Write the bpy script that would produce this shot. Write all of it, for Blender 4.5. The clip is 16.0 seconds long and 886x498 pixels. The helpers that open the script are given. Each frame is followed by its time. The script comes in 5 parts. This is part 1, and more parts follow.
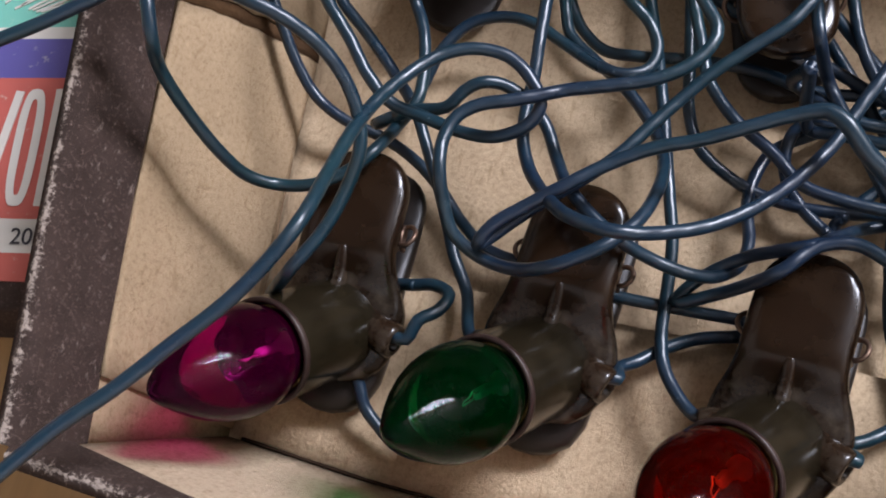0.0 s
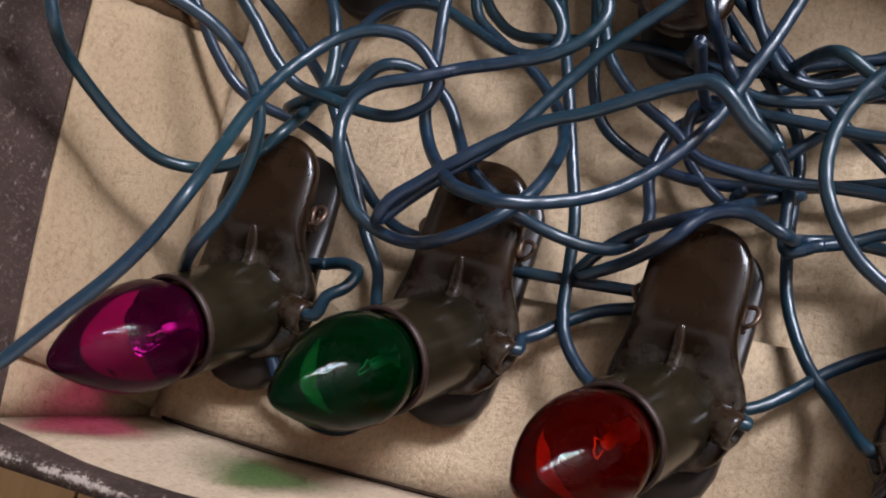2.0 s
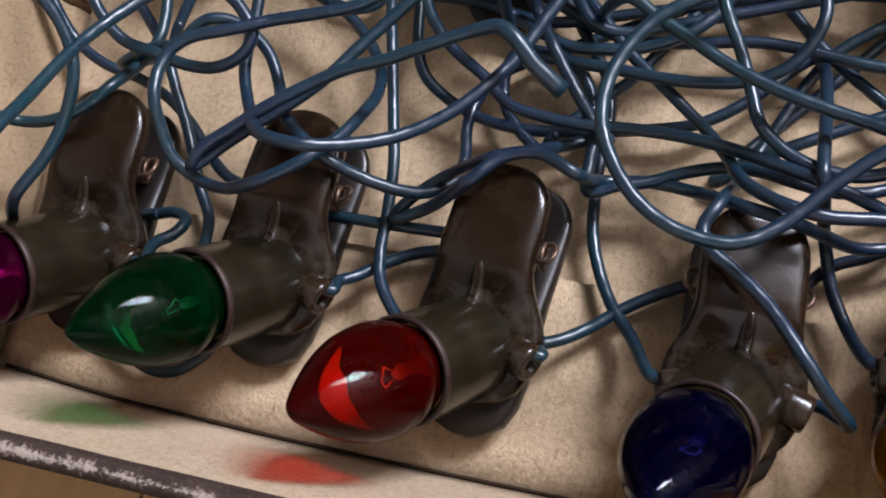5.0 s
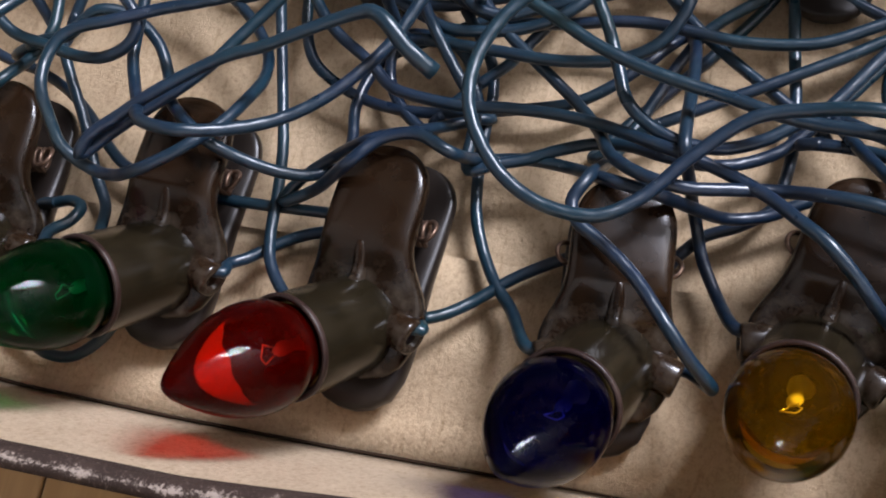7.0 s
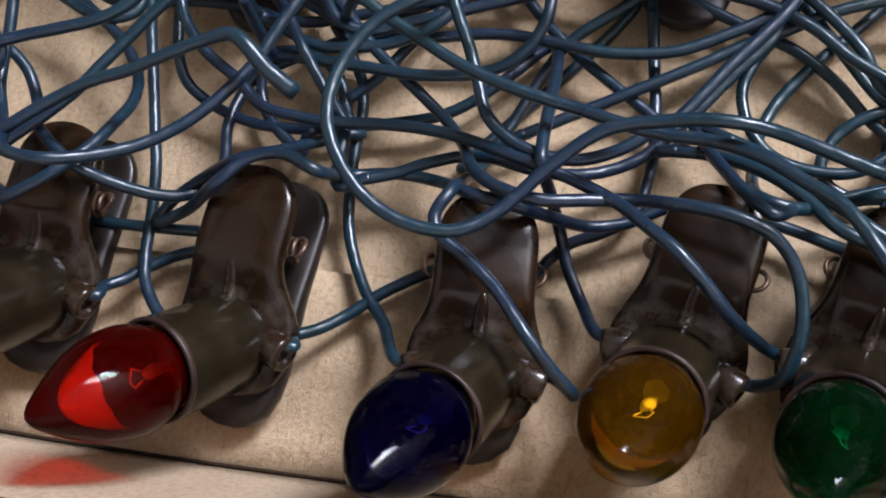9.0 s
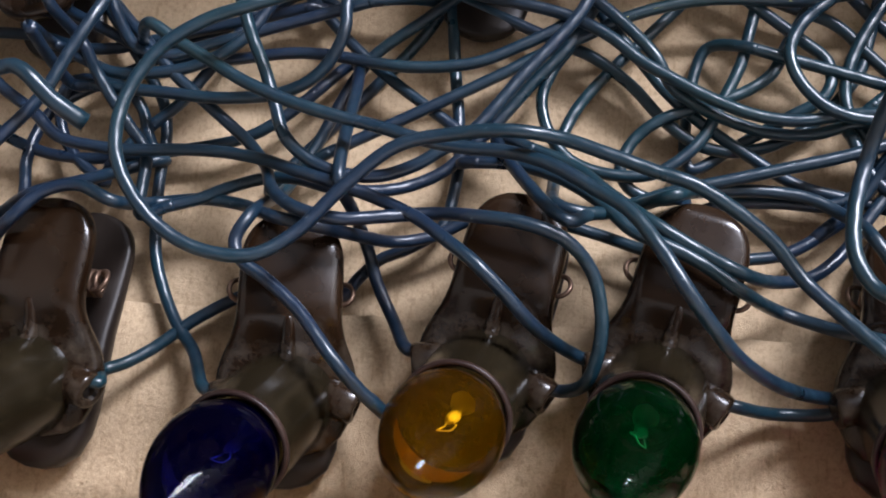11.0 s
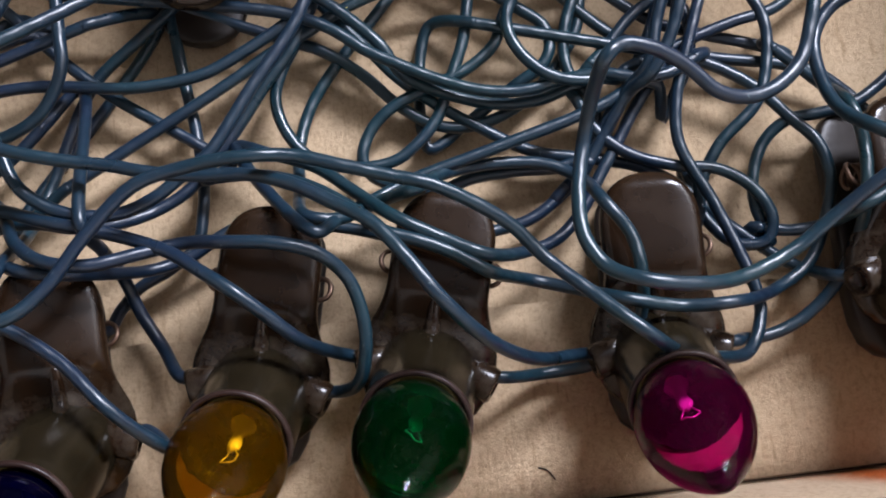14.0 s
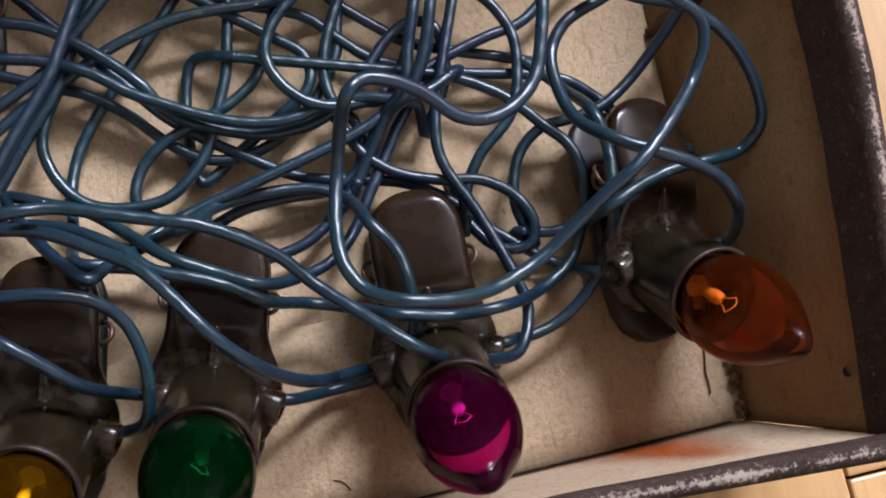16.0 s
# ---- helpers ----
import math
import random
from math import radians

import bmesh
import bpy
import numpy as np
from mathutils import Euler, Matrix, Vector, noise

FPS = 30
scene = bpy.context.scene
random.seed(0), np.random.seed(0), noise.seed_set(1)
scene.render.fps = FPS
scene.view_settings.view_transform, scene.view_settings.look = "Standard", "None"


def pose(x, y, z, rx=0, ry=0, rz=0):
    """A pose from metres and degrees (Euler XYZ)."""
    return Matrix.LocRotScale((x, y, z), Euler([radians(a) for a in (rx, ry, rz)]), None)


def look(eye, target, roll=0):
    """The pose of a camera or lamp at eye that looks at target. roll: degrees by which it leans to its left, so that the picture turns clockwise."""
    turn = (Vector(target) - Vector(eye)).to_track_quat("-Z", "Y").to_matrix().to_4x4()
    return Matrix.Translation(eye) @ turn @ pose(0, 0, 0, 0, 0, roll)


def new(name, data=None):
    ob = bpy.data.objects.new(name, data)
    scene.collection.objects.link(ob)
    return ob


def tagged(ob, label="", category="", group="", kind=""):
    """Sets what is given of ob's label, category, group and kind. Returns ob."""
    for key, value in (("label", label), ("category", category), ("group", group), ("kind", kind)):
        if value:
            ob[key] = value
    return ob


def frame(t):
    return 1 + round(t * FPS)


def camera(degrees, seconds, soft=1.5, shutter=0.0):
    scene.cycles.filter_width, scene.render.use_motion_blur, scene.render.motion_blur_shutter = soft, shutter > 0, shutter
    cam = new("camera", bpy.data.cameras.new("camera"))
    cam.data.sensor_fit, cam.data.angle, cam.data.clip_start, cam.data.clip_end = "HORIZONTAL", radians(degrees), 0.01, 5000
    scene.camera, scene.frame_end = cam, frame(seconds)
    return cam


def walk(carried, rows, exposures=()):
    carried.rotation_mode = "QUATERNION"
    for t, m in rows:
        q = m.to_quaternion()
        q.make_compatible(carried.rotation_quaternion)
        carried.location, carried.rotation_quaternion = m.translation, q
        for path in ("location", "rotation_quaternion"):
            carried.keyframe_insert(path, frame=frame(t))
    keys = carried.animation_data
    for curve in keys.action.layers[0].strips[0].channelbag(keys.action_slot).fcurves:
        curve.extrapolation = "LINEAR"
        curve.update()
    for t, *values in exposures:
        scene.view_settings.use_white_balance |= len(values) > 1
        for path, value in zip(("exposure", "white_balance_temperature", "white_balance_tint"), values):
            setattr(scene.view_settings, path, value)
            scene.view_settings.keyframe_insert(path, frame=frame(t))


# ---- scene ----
cam = camera(40.3, 16.0, soft=1.9)
PATH = [
    (0, (0.09163, -0.02133, 0.23215), (0.04415, 0.03407, 0.04594), -26.90),
    (0.5, (0.10097, -0.02391, 0.23245), (0.04947, 0.03437, 0.04819), -27.79),
    (1, (0.10565, -0.02478, 0.23223), (0.05371, 0.03371, 0.04816), -28.13),
    (1.5, (0.11023, -0.02362, 0.23171), (0.05909, 0.03331, 0.04693), -28.70),
    (2, (0.11528, -0.02498, 0.23067), (0.06411, 0.03270, 0.04613), -28.63),
    (2.5, (0.12010, -0.02508, 0.22955), (0.06952, 0.03207, 0.04469), -28.93),
    (3, (0.12541, -0.02473, 0.22849), (0.07528, 0.03169, 0.04328), -29.33),
    (3.5, (0.13131, -0.02597, 0.22735), (0.08012, 0.03096, 0.04258), -29.86),
    (6, (0.16215, -0.02649, 0.23148), (0.11400, 0.02707, 0.04489), -29.90),
    (6.5, (0.16534, -0.02543, 0.23190), (0.11861, 0.02759, 0.04480), -30.02),
    (7, (0.17117, -0.02595, 0.23170), (0.12494, 0.02868, 0.04494), -29.70),
    (7.5, (0.17675, -0.02373, 0.23160), (0.13072, 0.03029, 0.04462), -30.40),
    (8, (0.17835, -0.02298, 0.23297), (0.13605, 0.03200, 0.04538), -28.11),
    (8.5, (0.18107, -0.02134, 0.23377), (0.14129, 0.03379, 0.04567), -26.90),
    (9, (0.18552, -0.01918, 0.23474), (0.14840, 0.03494, 0.04582), -26.26),
    (9.5, (0.18893, -0.02139, 0.23546), (0.15601, 0.03598, 0.04672), -22.34),
    (10, (0.19439, -0.01864, 0.23436), (0.16682, 0.03936, 0.04495), -19.10),
    (12.5, (0.20433, -0.00841, 0.23108), (0.19933, 0.04007, 0.03711), -5.57),
    (13, (0.20633, 0.00089, 0.23224), (0.20854, 0.04383, 0.03692), 1.47),
    (13.5, (0.20972, 0.00084, 0.23550), (0.21635, 0.04438, 0.04041), 4.83),
    (14, (0.21050, 0.00341, 0.24162), (0.22323, 0.04379, 0.04615), 11.17),
    (14.5, (0.21465, 0.00778, 0.24641), (0.23404, 0.04520, 0.05090), 19.31),
    (15, (0.21882, 0.00956, 0.25045), (0.24591, 0.04400, 0.05531), 28.50),
    (15.5, (0.22391, 0.00994, 0.25364), (0.25482, 0.04158, 0.05859), 33.25),
    (16, (0.22509, 0.00678, 0.25408), (0.26185, 0.04006, 0.06032), 35.60),
]
walk(cam, [(t, look(eye, target, roll)) for t, eye, target, roll in PATH], [(0, 0.04), (3.5, 0.08), (6, 0.18), (8.5, 0.18), (12.5, 0.27), (14.5, 0.1), (16, 0.0)])

# ---- world, daylight and exposure ----
world = bpy.data.worlds.new("world")
scene.world = world
world.use_nodes = True
sky = world.node_tree.nodes.new("ShaderNodeTexSky")
sky.sky_type, sky.sun_disc, sky.sun_elevation, sky.sun_rotation = "NISHITA", False, radians(35), radians(200)
world.node_tree.links.new(sky.outputs[0], world.node_tree.nodes["Background"].inputs[0])
world.node_tree.nodes["Background"].inputs[1].default_value = 0.1


def window_light(name, m, w, h, power, colour):
    lamp = bpy.data.lights.new(name, "AREA")
    lamp.shape, lamp.size, lamp.size_y, lamp.energy, lamp.color = "RECTANGLE", w, h, power, colour
    ob = new(name, lamp)
    ob.matrix_world = m
    return ob


window_light("north_window_light", look((1.25, 1.31, 1.70), (1.25, 0.0, 1.70)), 0.95, 0.74, 172, (0.93, 0.96, 1.14))

# ---- materials ----


def material(name, base, rough=0.6, metal=0.0, spec=0.5):
    m = bpy.data.materials.new(name)
    m.use_nodes = True
    nt = m.node_tree
    p = nt.nodes["Principled BSDF"]
    p.inputs["Base Color"].default_value = (*base, 1)
    p.inputs["Roughness"].default_value = rough
    p.inputs["Metallic"].default_value = metal
    p.inputs["Specular IOR Level"].default_value = spec
    return m, nt, p


def node(nt, kind, **values):
    n = nt.nodes.new(kind)
    for k, v in values.items():
        n.inputs[k.replace("_", " ")].default_value = v
    return n


def noise_at(nt, scale, detail=4.0, rough=0.55, stretch=(1, 1, 1), turn=0.0, coords="Object"):
    tc = nt.nodes.new("ShaderNodeTexCoord")
    mp = nt.nodes.new("ShaderNodeMapping")
    mp.inputs["Scale"].default_value = stretch
    mp.inputs["Rotation"].default_value = (0, 0, turn)
    nt.links.new(tc.outputs[coords], mp.inputs[0])
    n = node(nt, "ShaderNodeTexNoise", Scale=scale, Detail=detail, Roughness=rough)
    nt.links.new(mp.outputs[0], n.inputs["Vector"])
    return n


def ramp(nt, source, stops):
    r = nt.nodes.new("ShaderNodeValToRGB")
    els = r.color_ramp.elements
    while len(els) < len(stops):
        els.new(0.5)
    for e, (at, c) in zip(els, stops):
        e.position, e.color = at, (*c, 1)
    nt.links.new(source, r.inputs[0])
    return r


def mixed(nt, fac, a, b, blend="MIX"):
    m = nt.nodes.new("ShaderNodeMix")
    m.data_type, m.blend_type = "RGBA", blend
    for socket, v in ((m.inputs[0], fac), (m.inputs[6], a), (m.inputs[7], b)):
        if isinstance(v, (int, float)):
            socket.default_value = v
        elif isinstance(v, tuple):
            socket.default_value = (*v, 1)
        else:
            nt.links.new(v, socket)
    return m.outputs[2]


def bump(nt, p, height, strength=0.5, distance=0.0003, under=None):
    b = node(nt, "ShaderNodeBump", Strength=strength, Distance=distance)
    nt.links.new(height, b.inputs["Height"])
    if under:
        nt.links.new(under, b.inputs["Normal"])
    nt.links.new(b.outputs[0], p.inputs["Normal"])
    return b.outputs[0]


def cardboard(name, light, dark, fleck):
    m, nt, p = material(name, light, 0.86, spec=0.15)
    broad = noise_at(nt, 26, 5, 0.6)
    grain = noise_at(nt, 950, 6, 0.8)
    grain.inputs["Distortion"].default_value = 0.2
    fibre = noise_at(nt, 800, 3, 0.6, (1, 0.22, 0.5), 0.9)
    fibre.inputs["Distortion"].default_value = 0.4
    fleck_noise = noise_at(nt, 420, 2, 0.5, (1, 0.3, 0.6), -0.7)
    fleck_noise.inputs["Distortion"].default_value = 0.3
    c = ramp(nt, broad.outputs[0], [(0.32, dark), (0.68, light)]).outputs[0]
    g = ramp(nt, grain.outputs[0], [(0.34, (0.70, 0.67, 0.63)), (0.5, (1.0, 1.0, 1.0)), (0.68, (1.13, 1.13, 1.13))]).outputs[0]
    c = mixed(nt, 0.85, c, g, "MULTIPLY")
    f = ramp(nt, fibre.outputs[0], [(0.32, (0.80, 0.77, 0.72)), (0.42, (1.0, 1.0, 1.0)), (0.62, (1.0, 1.0, 1.0)), (0.74, (1.18, 1.18, 1.18))]).outputs[0]
    c = mixed(nt, 0.8, c, f, "MULTIPLY")
    c = mixed(nt, ramp(nt, fleck_noise.outputs[0], [(0.18, (0.85, 0.85, 0.85)), (0.235, (0, 0, 0))]).outputs[0], c, fleck)
    nt.links.new(c, p.inputs["Base Color"])
    b = bump(nt, p, grain.outputs[0], 1.0, 0.0005)
    b = bump(nt, p, fibre.outputs[0], 0.35, 0.0004, b)
    bump(nt, p, noise_at(nt, 45, 4).outputs[0], 0.2, 0.0012, b)
    return m


BOARD = cardboard("cardboard", (0.575, 0.43, 0.275), (0.49, 0.355, 0.22), (0.17, 0.10, 0.055))
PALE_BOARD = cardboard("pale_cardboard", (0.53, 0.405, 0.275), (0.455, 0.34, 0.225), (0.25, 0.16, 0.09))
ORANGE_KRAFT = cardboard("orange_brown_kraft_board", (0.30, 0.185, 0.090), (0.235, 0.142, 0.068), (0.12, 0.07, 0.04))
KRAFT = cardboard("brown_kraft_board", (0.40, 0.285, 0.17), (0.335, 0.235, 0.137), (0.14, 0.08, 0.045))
TEAR = cardboard("deep_brown_tear", (0.12, 0.062, 0.027), (0.05, 0.026, 0.012), (0.03, 0.02, 0.012))
TORN = cardboard("torn_cardboard_edge", (0.30, 0.20, 0.115), (0.2, 0.125, 0.07), (0.08, 0.05, 0.03))


def brown_wrap():
    m, nt, p = material("dark_brown_wrapping_paper", (0.05, 0.033, 0.028), 0.8, spec=0.12)
    att = nt.nodes.new("ShaderNodeAttribute")
    att.attribute_name = "edge"
    fine = noise_at(nt, 1100, 5, 0.8)
    hairs = noise_at(nt, 900, 3, 0.7, (1, 0.3, 0.6), 0.6)
    mid = noise_at(nt, 150, 5, 0.65)
    tone = ramp(nt, mid.outputs[0], [(0.3, (0.028, 0.018, 0.014)), (0.7, (0.050, 0.032, 0.025))]).outputs[0]
    c = mixed(nt, ramp(nt, fine.outputs[0], [(0.54, (0, 0, 0)), (0.64, (0.7, 0.7, 0.7))]).outputs[0], tone, (0.12, 0.08, 0.065))
    c = mixed(nt, ramp(nt, hairs.outputs[0], [(0.63, (0, 0, 0)), (0.72, (0.7, 0.7, 0.7))]).outputs[0], c, (0.19, 0.145, 0.12))
    add = nt.nodes.new("ShaderNodeMath")
    add.operation = "MULTIPLY_ADD"
    nt.links.new(fine.outputs[0], add.inputs[0])
    add.inputs[1].default_value = 0.9
    nt.links.new(att.outputs["Fac"], add.inputs[2])
    wear = nt.nodes.new("ShaderNodeMath")
    wear.operation = "MULTIPLY_ADD"
    nt.links.new(mid.outputs[0], wear.inputs[0])
    wear.inputs[1].default_value = 0.6
    nt.links.new(add.outputs[0], wear.inputs[2])
    half = nt.nodes.new("ShaderNodeMath")
    half.operation = "MULTIPLY"
    half.inputs[1].default_value = 0.5
    nt.links.new(wear.outputs[0], half.inputs[0])
    worn = ramp(nt, half.outputs[0], [(0.635, (0, 0, 0)), (0.70, (0.8, 0.8, 0.8))]).outputs[0]
    c = mixed(nt, worn, c, (0.38, 0.31, 0.255))
    nt.links.new(c, p.inputs["Base Color"])
    b = bump(nt, p, fine.outputs[0], 0.7, 0.0004)
    bump(nt, p, mid.outputs[0], 0.4, 0.0006, b)
    return m


WRAP = brown_wrap()


def bakelite(name, base, dust, gloss=(0.14, 0.29), dusty=False):
    m, nt, p = material(name, base, 0.3, spec=0.34)
    broad = noise_at(nt, 90, 4, 0.6)
    fine = noise_at(nt, 900, 3, 0.7)
    c = ramp(nt, broad.outputs[0], [(0.3, tuple(v * 0.8 for v in base)), (0.7, tuple(v * 1.35 for v in base))]).outputs[0]
    patch = ramp(nt, broad.outputs[0], [(0.5, (0, 0, 0)), (0.78, (0.4, 0.4, 0.4))]).outputs[0]
    c = mixed(nt, patch, c, dust)
    if dusty:
        # dust that has settled across the saddle between plate and socket
        tc = nt.nodes.new("ShaderNodeTexCoord")
        xyz = nt.nodes.new("ShaderNodeSeparateXYZ")
        nt.links.new(tc.outputs["Object"], xyz.inputs[0])
        reach = node(nt, "ShaderNodeMapRange")
        for k, v in zip(("From Min", "From Max"), (-0.006, 0.003)):
            reach.inputs[k].default_value = v
        nt.links.new(xyz.outputs["Y"], reach.inputs["Value"])
        smear = noise_at(nt, 260, 5, 0.7)
        times = nt.nodes.new("ShaderNodeMath")
        times.operation = "MULTIPLY"
        nt.links.new(reach.outputs[0], times.inputs[0])
        nt.links.new(smear.outputs[0], times.inputs[1])
        c = mixed(nt, ramp(nt, times.outputs[0], [(0.44, (0, 0, 0)), (0.72, (0.7, 0.7, 0.7))]).outputs[0], c, (0.062, 0.049, 0.035))
    c = mixed(nt, ramp(nt, fine.outputs[0], [(0.70, (0, 0, 0)), (0.76, (0.6, 0.6, 0.6))]).outputs[0], c, dust)
    nt.links.new(c, p.inputs["Base Color"])
    r = ramp(nt, broad.outputs[0], [(0.3, (gloss[0],) * 3), (0.75, (gloss[1],) * 3)]).outputs[0]
    nt.links.new(r, p.inputs["Roughness"])
    b = bump(nt, p, fine.outputs[0], 0.12, 0.0001)
    bump(nt, p, broad.outputs[0], 0.1, 0.0006, b)
    return m


BAKELITE = bakelite("dark_brown_bakelite", (0.0135, 0.0065, 0.0030), (0.028, 0.018, 0.010), (0.15, 0.26), dusty=True)
OLIVE = bakelite("olive_brown_bakelite", (0.0115, 0.0084, 0.0042), (0.021, 0.016, 0.009), (0.15, 0.28))
RIM_BROWN = bakelite("worn_reddish_bakelite", (0.020, 0.010, 0.008), (0.10, 0.07, 0.055), (0.3, 0.5))
JAW_BROWN = bakelite("dull_bakelite", (0.014, 0.010, 0.008), (0.035, 0.030, 0.025), (0.3, 0.5))
BRASS, _, _ = material("dull_brass", (0.42, 0.33, 0.14), 0.4, 1.0)
STEEL, _, _ = material("rusty_spring_steel", (0.16, 0.10, 0.07), 0.45, 0.8)
BLACK, _, _ = material("socket_black", (0.012, 0.011, 0.010), 0.7)
STEM, _, _ = material("glass_stem", (0.75, 0.75, 0.72), 0.08)


# Darkness seen through the bulbs, put into an added inner surface.
def dark_lining():
    m, nt, p = material("dark_glossy_lining", (0.012, 0.011, 0.010), 0.10, spec=0.45)
    n = noise_at(nt, 150, 3, 0.6)
    c = ramp(nt, n.outputs[0], [(0.35, (0.006, 0.005, 0.005)), (0.65, (0.02, 0.017, 0.015))]).outputs[0]
    nt.links.new(c, p.inputs["Base Color"])
    bump(nt, p, n.outputs[0], 0.6, 0.0016)
    return m


DARK_LINING = dark_lining()
FILAMENT, _, _ = material("filament_mount", (0.75, 0.73, 0.68), 0.25, 0.5)


def cord_plastic(name, a, b):
    m, nt, p = material(name, a, 0.34, spec=0.55)
    broad = noise_at(nt, 28, 3, 0.5)
    fine = noise_at(nt, 700, 3, 0.6)
    c = ramp(nt, broad.outputs[0], [(0.35, a), (0.65, b)]).outputs[0]
    c = mixed(nt, ramp(nt, fine.outputs[0], [(0.68, (0, 0, 0)), (0.78, (0.5, 0.5, 0.5))]).outputs[0], c, (0.2, 0.25, 0.26))
    nt.links.new(c, p.inputs["Base Color"])
    r = ramp(nt, noise_at(nt, 80, 3).outputs[0], [(0.3, (0.26, 0.26, 0.26)), (0.7, (0.40, 0.40, 0.40))]).outputs[0]
    nt.links.new(r, p.inputs["Roughness"])
    att = nt.nodes.new("ShaderNodeAttribute")
    att.attribute_name = "strand"
    sine = nt.nodes.new("ShaderNodeMath")
    sine.operation = "SINE"
    nt.links.new(att.outputs["Fac"], sine.inputs[0])
    bump(nt, p, sine.outputs[0], 0.25, 0.0001)
    return m


CORD = cord_plastic("dark_teal_cord_plastic", (0.0065, 0.016, 0.034), (0.006, 0.027, 0.036))


def tinted_glass(name, colour, lacquered=0.055):
    m = bpy.data.materials.new(name)
    m.use_nodes = True
    nt = m.node_tree
    nt.nodes.remove(nt.nodes["Principled BSDF"])
    out = nt.nodes["Material Output"]
    clear = nt.nodes.new("ShaderNodeBsdfTransparent")
    gloss = node(nt, "ShaderNodeBsdfGlossy", Roughness=0.05)
    n = noise_at(nt, 120, 3, 0.6)
    c = ramp(nt, n.outputs[0], [(0.3, tuple(v * 0.85 for v in colour)), (0.7, colour)]).outputs[0]
    nt.links.new(c, clear.inputs[0])
    fres = node(nt, "ShaderNodeFresnel", IOR=1.2)
    mix = nt.nodes.new("ShaderNodeMixShader")
    lacquer = nt.nodes.new("ShaderNodeBsdfTranslucent")
    skin = nt.nodes.new("ShaderNodeBsdfDiffuse")
    deep = tuple(v ** 2.4 * 0.8 for v in colour)
    lacquer.inputs[0].default_value = skin.inputs[0].default_value = (*deep, 1)
    both, body = nt.nodes.new("ShaderNodeMixShader"), nt.nodes.new("ShaderNodeMixShader")
    both.inputs[0].default_value, body.inputs[0].default_value = 0.45, lacquered
    nt.links.new(lacquer.outputs[0], both.inputs[1])
    nt.links.new(skin.outputs[0], both.inputs[2])
    nt.links.new(clear.outputs[0], body.inputs[1])
    nt.links.new(both.outputs[0], body.inputs[2])
    nt.links.new(fres.outputs[0], mix.inputs[0])
    nt.links.new(body.outputs[0], mix.inputs[1])
    nt.links.new(gloss.outputs[0], mix.inputs[2])
    nt.links.new(mix.outputs[0], out.inputs[0])
    return m


MAGENTA = tinted_glass("magenta_glass", (0.79, 0.09, 0.50))
GREEN = tinted_glass("green_glass", (0.03, 0.52, 0.25))
RED = tinted_glass("red_glass", (0.89, 0.11, 0.045))
BLUE = tinted_glass("deep_blue_glass", (0.07, 0.08, 0.45))
AMBER = tinted_glass("amber_glass", (0.96, 0.66, 0.09))
ORANGE = tinted_glass("orange_glass", (0.93, 0.42, 0.13))


def wood():
    m, nt, p = material("honey_parquet_wood", (0.52, 0.31, 0.13), 0.36)
    info = nt.nodes.new("ShaderNodeObjectInfo")
    grain = noise_at(nt, 30, 6, 0.6, (1, 0.08, 1))
    fine = noise_at(nt, 220, 4, 0.7, (1, 0.05, 1))
    c = ramp(nt, grain.outputs[0], [(0.3, (0.44, 0.24, 0.09)), (0.7, (0.62, 0.39, 0.18))]).outputs[0]
    c = mixed(nt, 0.35, c, ramp(nt, fine.outputs[0], [(0.3, (0.5, 0.45, 0.4)), (0.6, (1, 1, 1))]).outputs[0], "MULTIPLY")
    c = mixed(nt, 0.5, c, ramp(nt, info.outputs["Random"], [(0.0, (0.72, 0.68, 0.62)), (1.0, (1.08, 1.08, 1.08))]).outputs[0], "MULTIPLY")
    nt.links.new(c, p.inputs["Base Color"])
    bump(nt, p, fine.outputs[0], 0.2, 0.0003)
    return m


WOOD = wood()
DARK_GAP, _, _ = material("dark_floor_joint", (0.03, 0.018, 0.011), 0.9, spec=0.05)


def print_ink(name, colour):
    m, nt, p = material(name, colour, 0.6, spec=0.35)
    n = noise_at(nt, 380, 4, 0.7)
    broad = noise_at(nt, 40, 4)
    c = mixed(nt, ramp(nt, n.outputs[0], [(0.62, (0, 0, 0)), (0.74, (0.55, 0.55, 0.55))]).outputs[0], colour, (0.6, 0.55, 0.47))
    c = mixed(nt, ramp(nt, broad.outputs[0], [(0.3, (0.3, 0.3, 0.3)), (0.6, (0, 0, 0))]).outputs[0], c, tuple(v * 0.72 for v in colour))
    nt.links.new(c, p.inputs["Base Color"])
    bump(nt, p, n.outputs[0], 0.2, 0.0002)
    return m


INK_RED = print_ink("faded_red_print", (0.48, 0.11, 0.085))
INK_BLUE = print_ink("navy_print", (0.10, 0.085, 0.27))
INK_TEAL = print_ink("teal_green_print", (0.17, 0.46, 0.36))
INK_WHITE = print_ink("off_white_print", (0.62, 0.58, 0.51))
INK_BLACK = print_ink("black_print", (0.04, 0.035, 0.04))
INK_YELLOW, _, _ = material("yellow_cord_print", (0.55, 0.5, 0.12), 0.6)


def plaster(name, colour):
    m, nt, p = material(name, colour, 0.85, spec=0.2)
    n = noise_at(nt, 6, 5)
    c = ramp(nt, n.outputs[0], [(0.3, tuple(v * 0.92 for v in colour)), (0.7, colour)]).outputs[0]
    nt.links.new(c, p.inputs["Base Color"])
    return m


PLASTER = plaster("room_plaster", (0.46, 0.44, 0.40))
# Unseen ceiling, coloured dark for the shade overhead that glossy plates reflect.
DIM = plaster("shade_darkened_ceiling", (0.13, 0.125, 0.12))

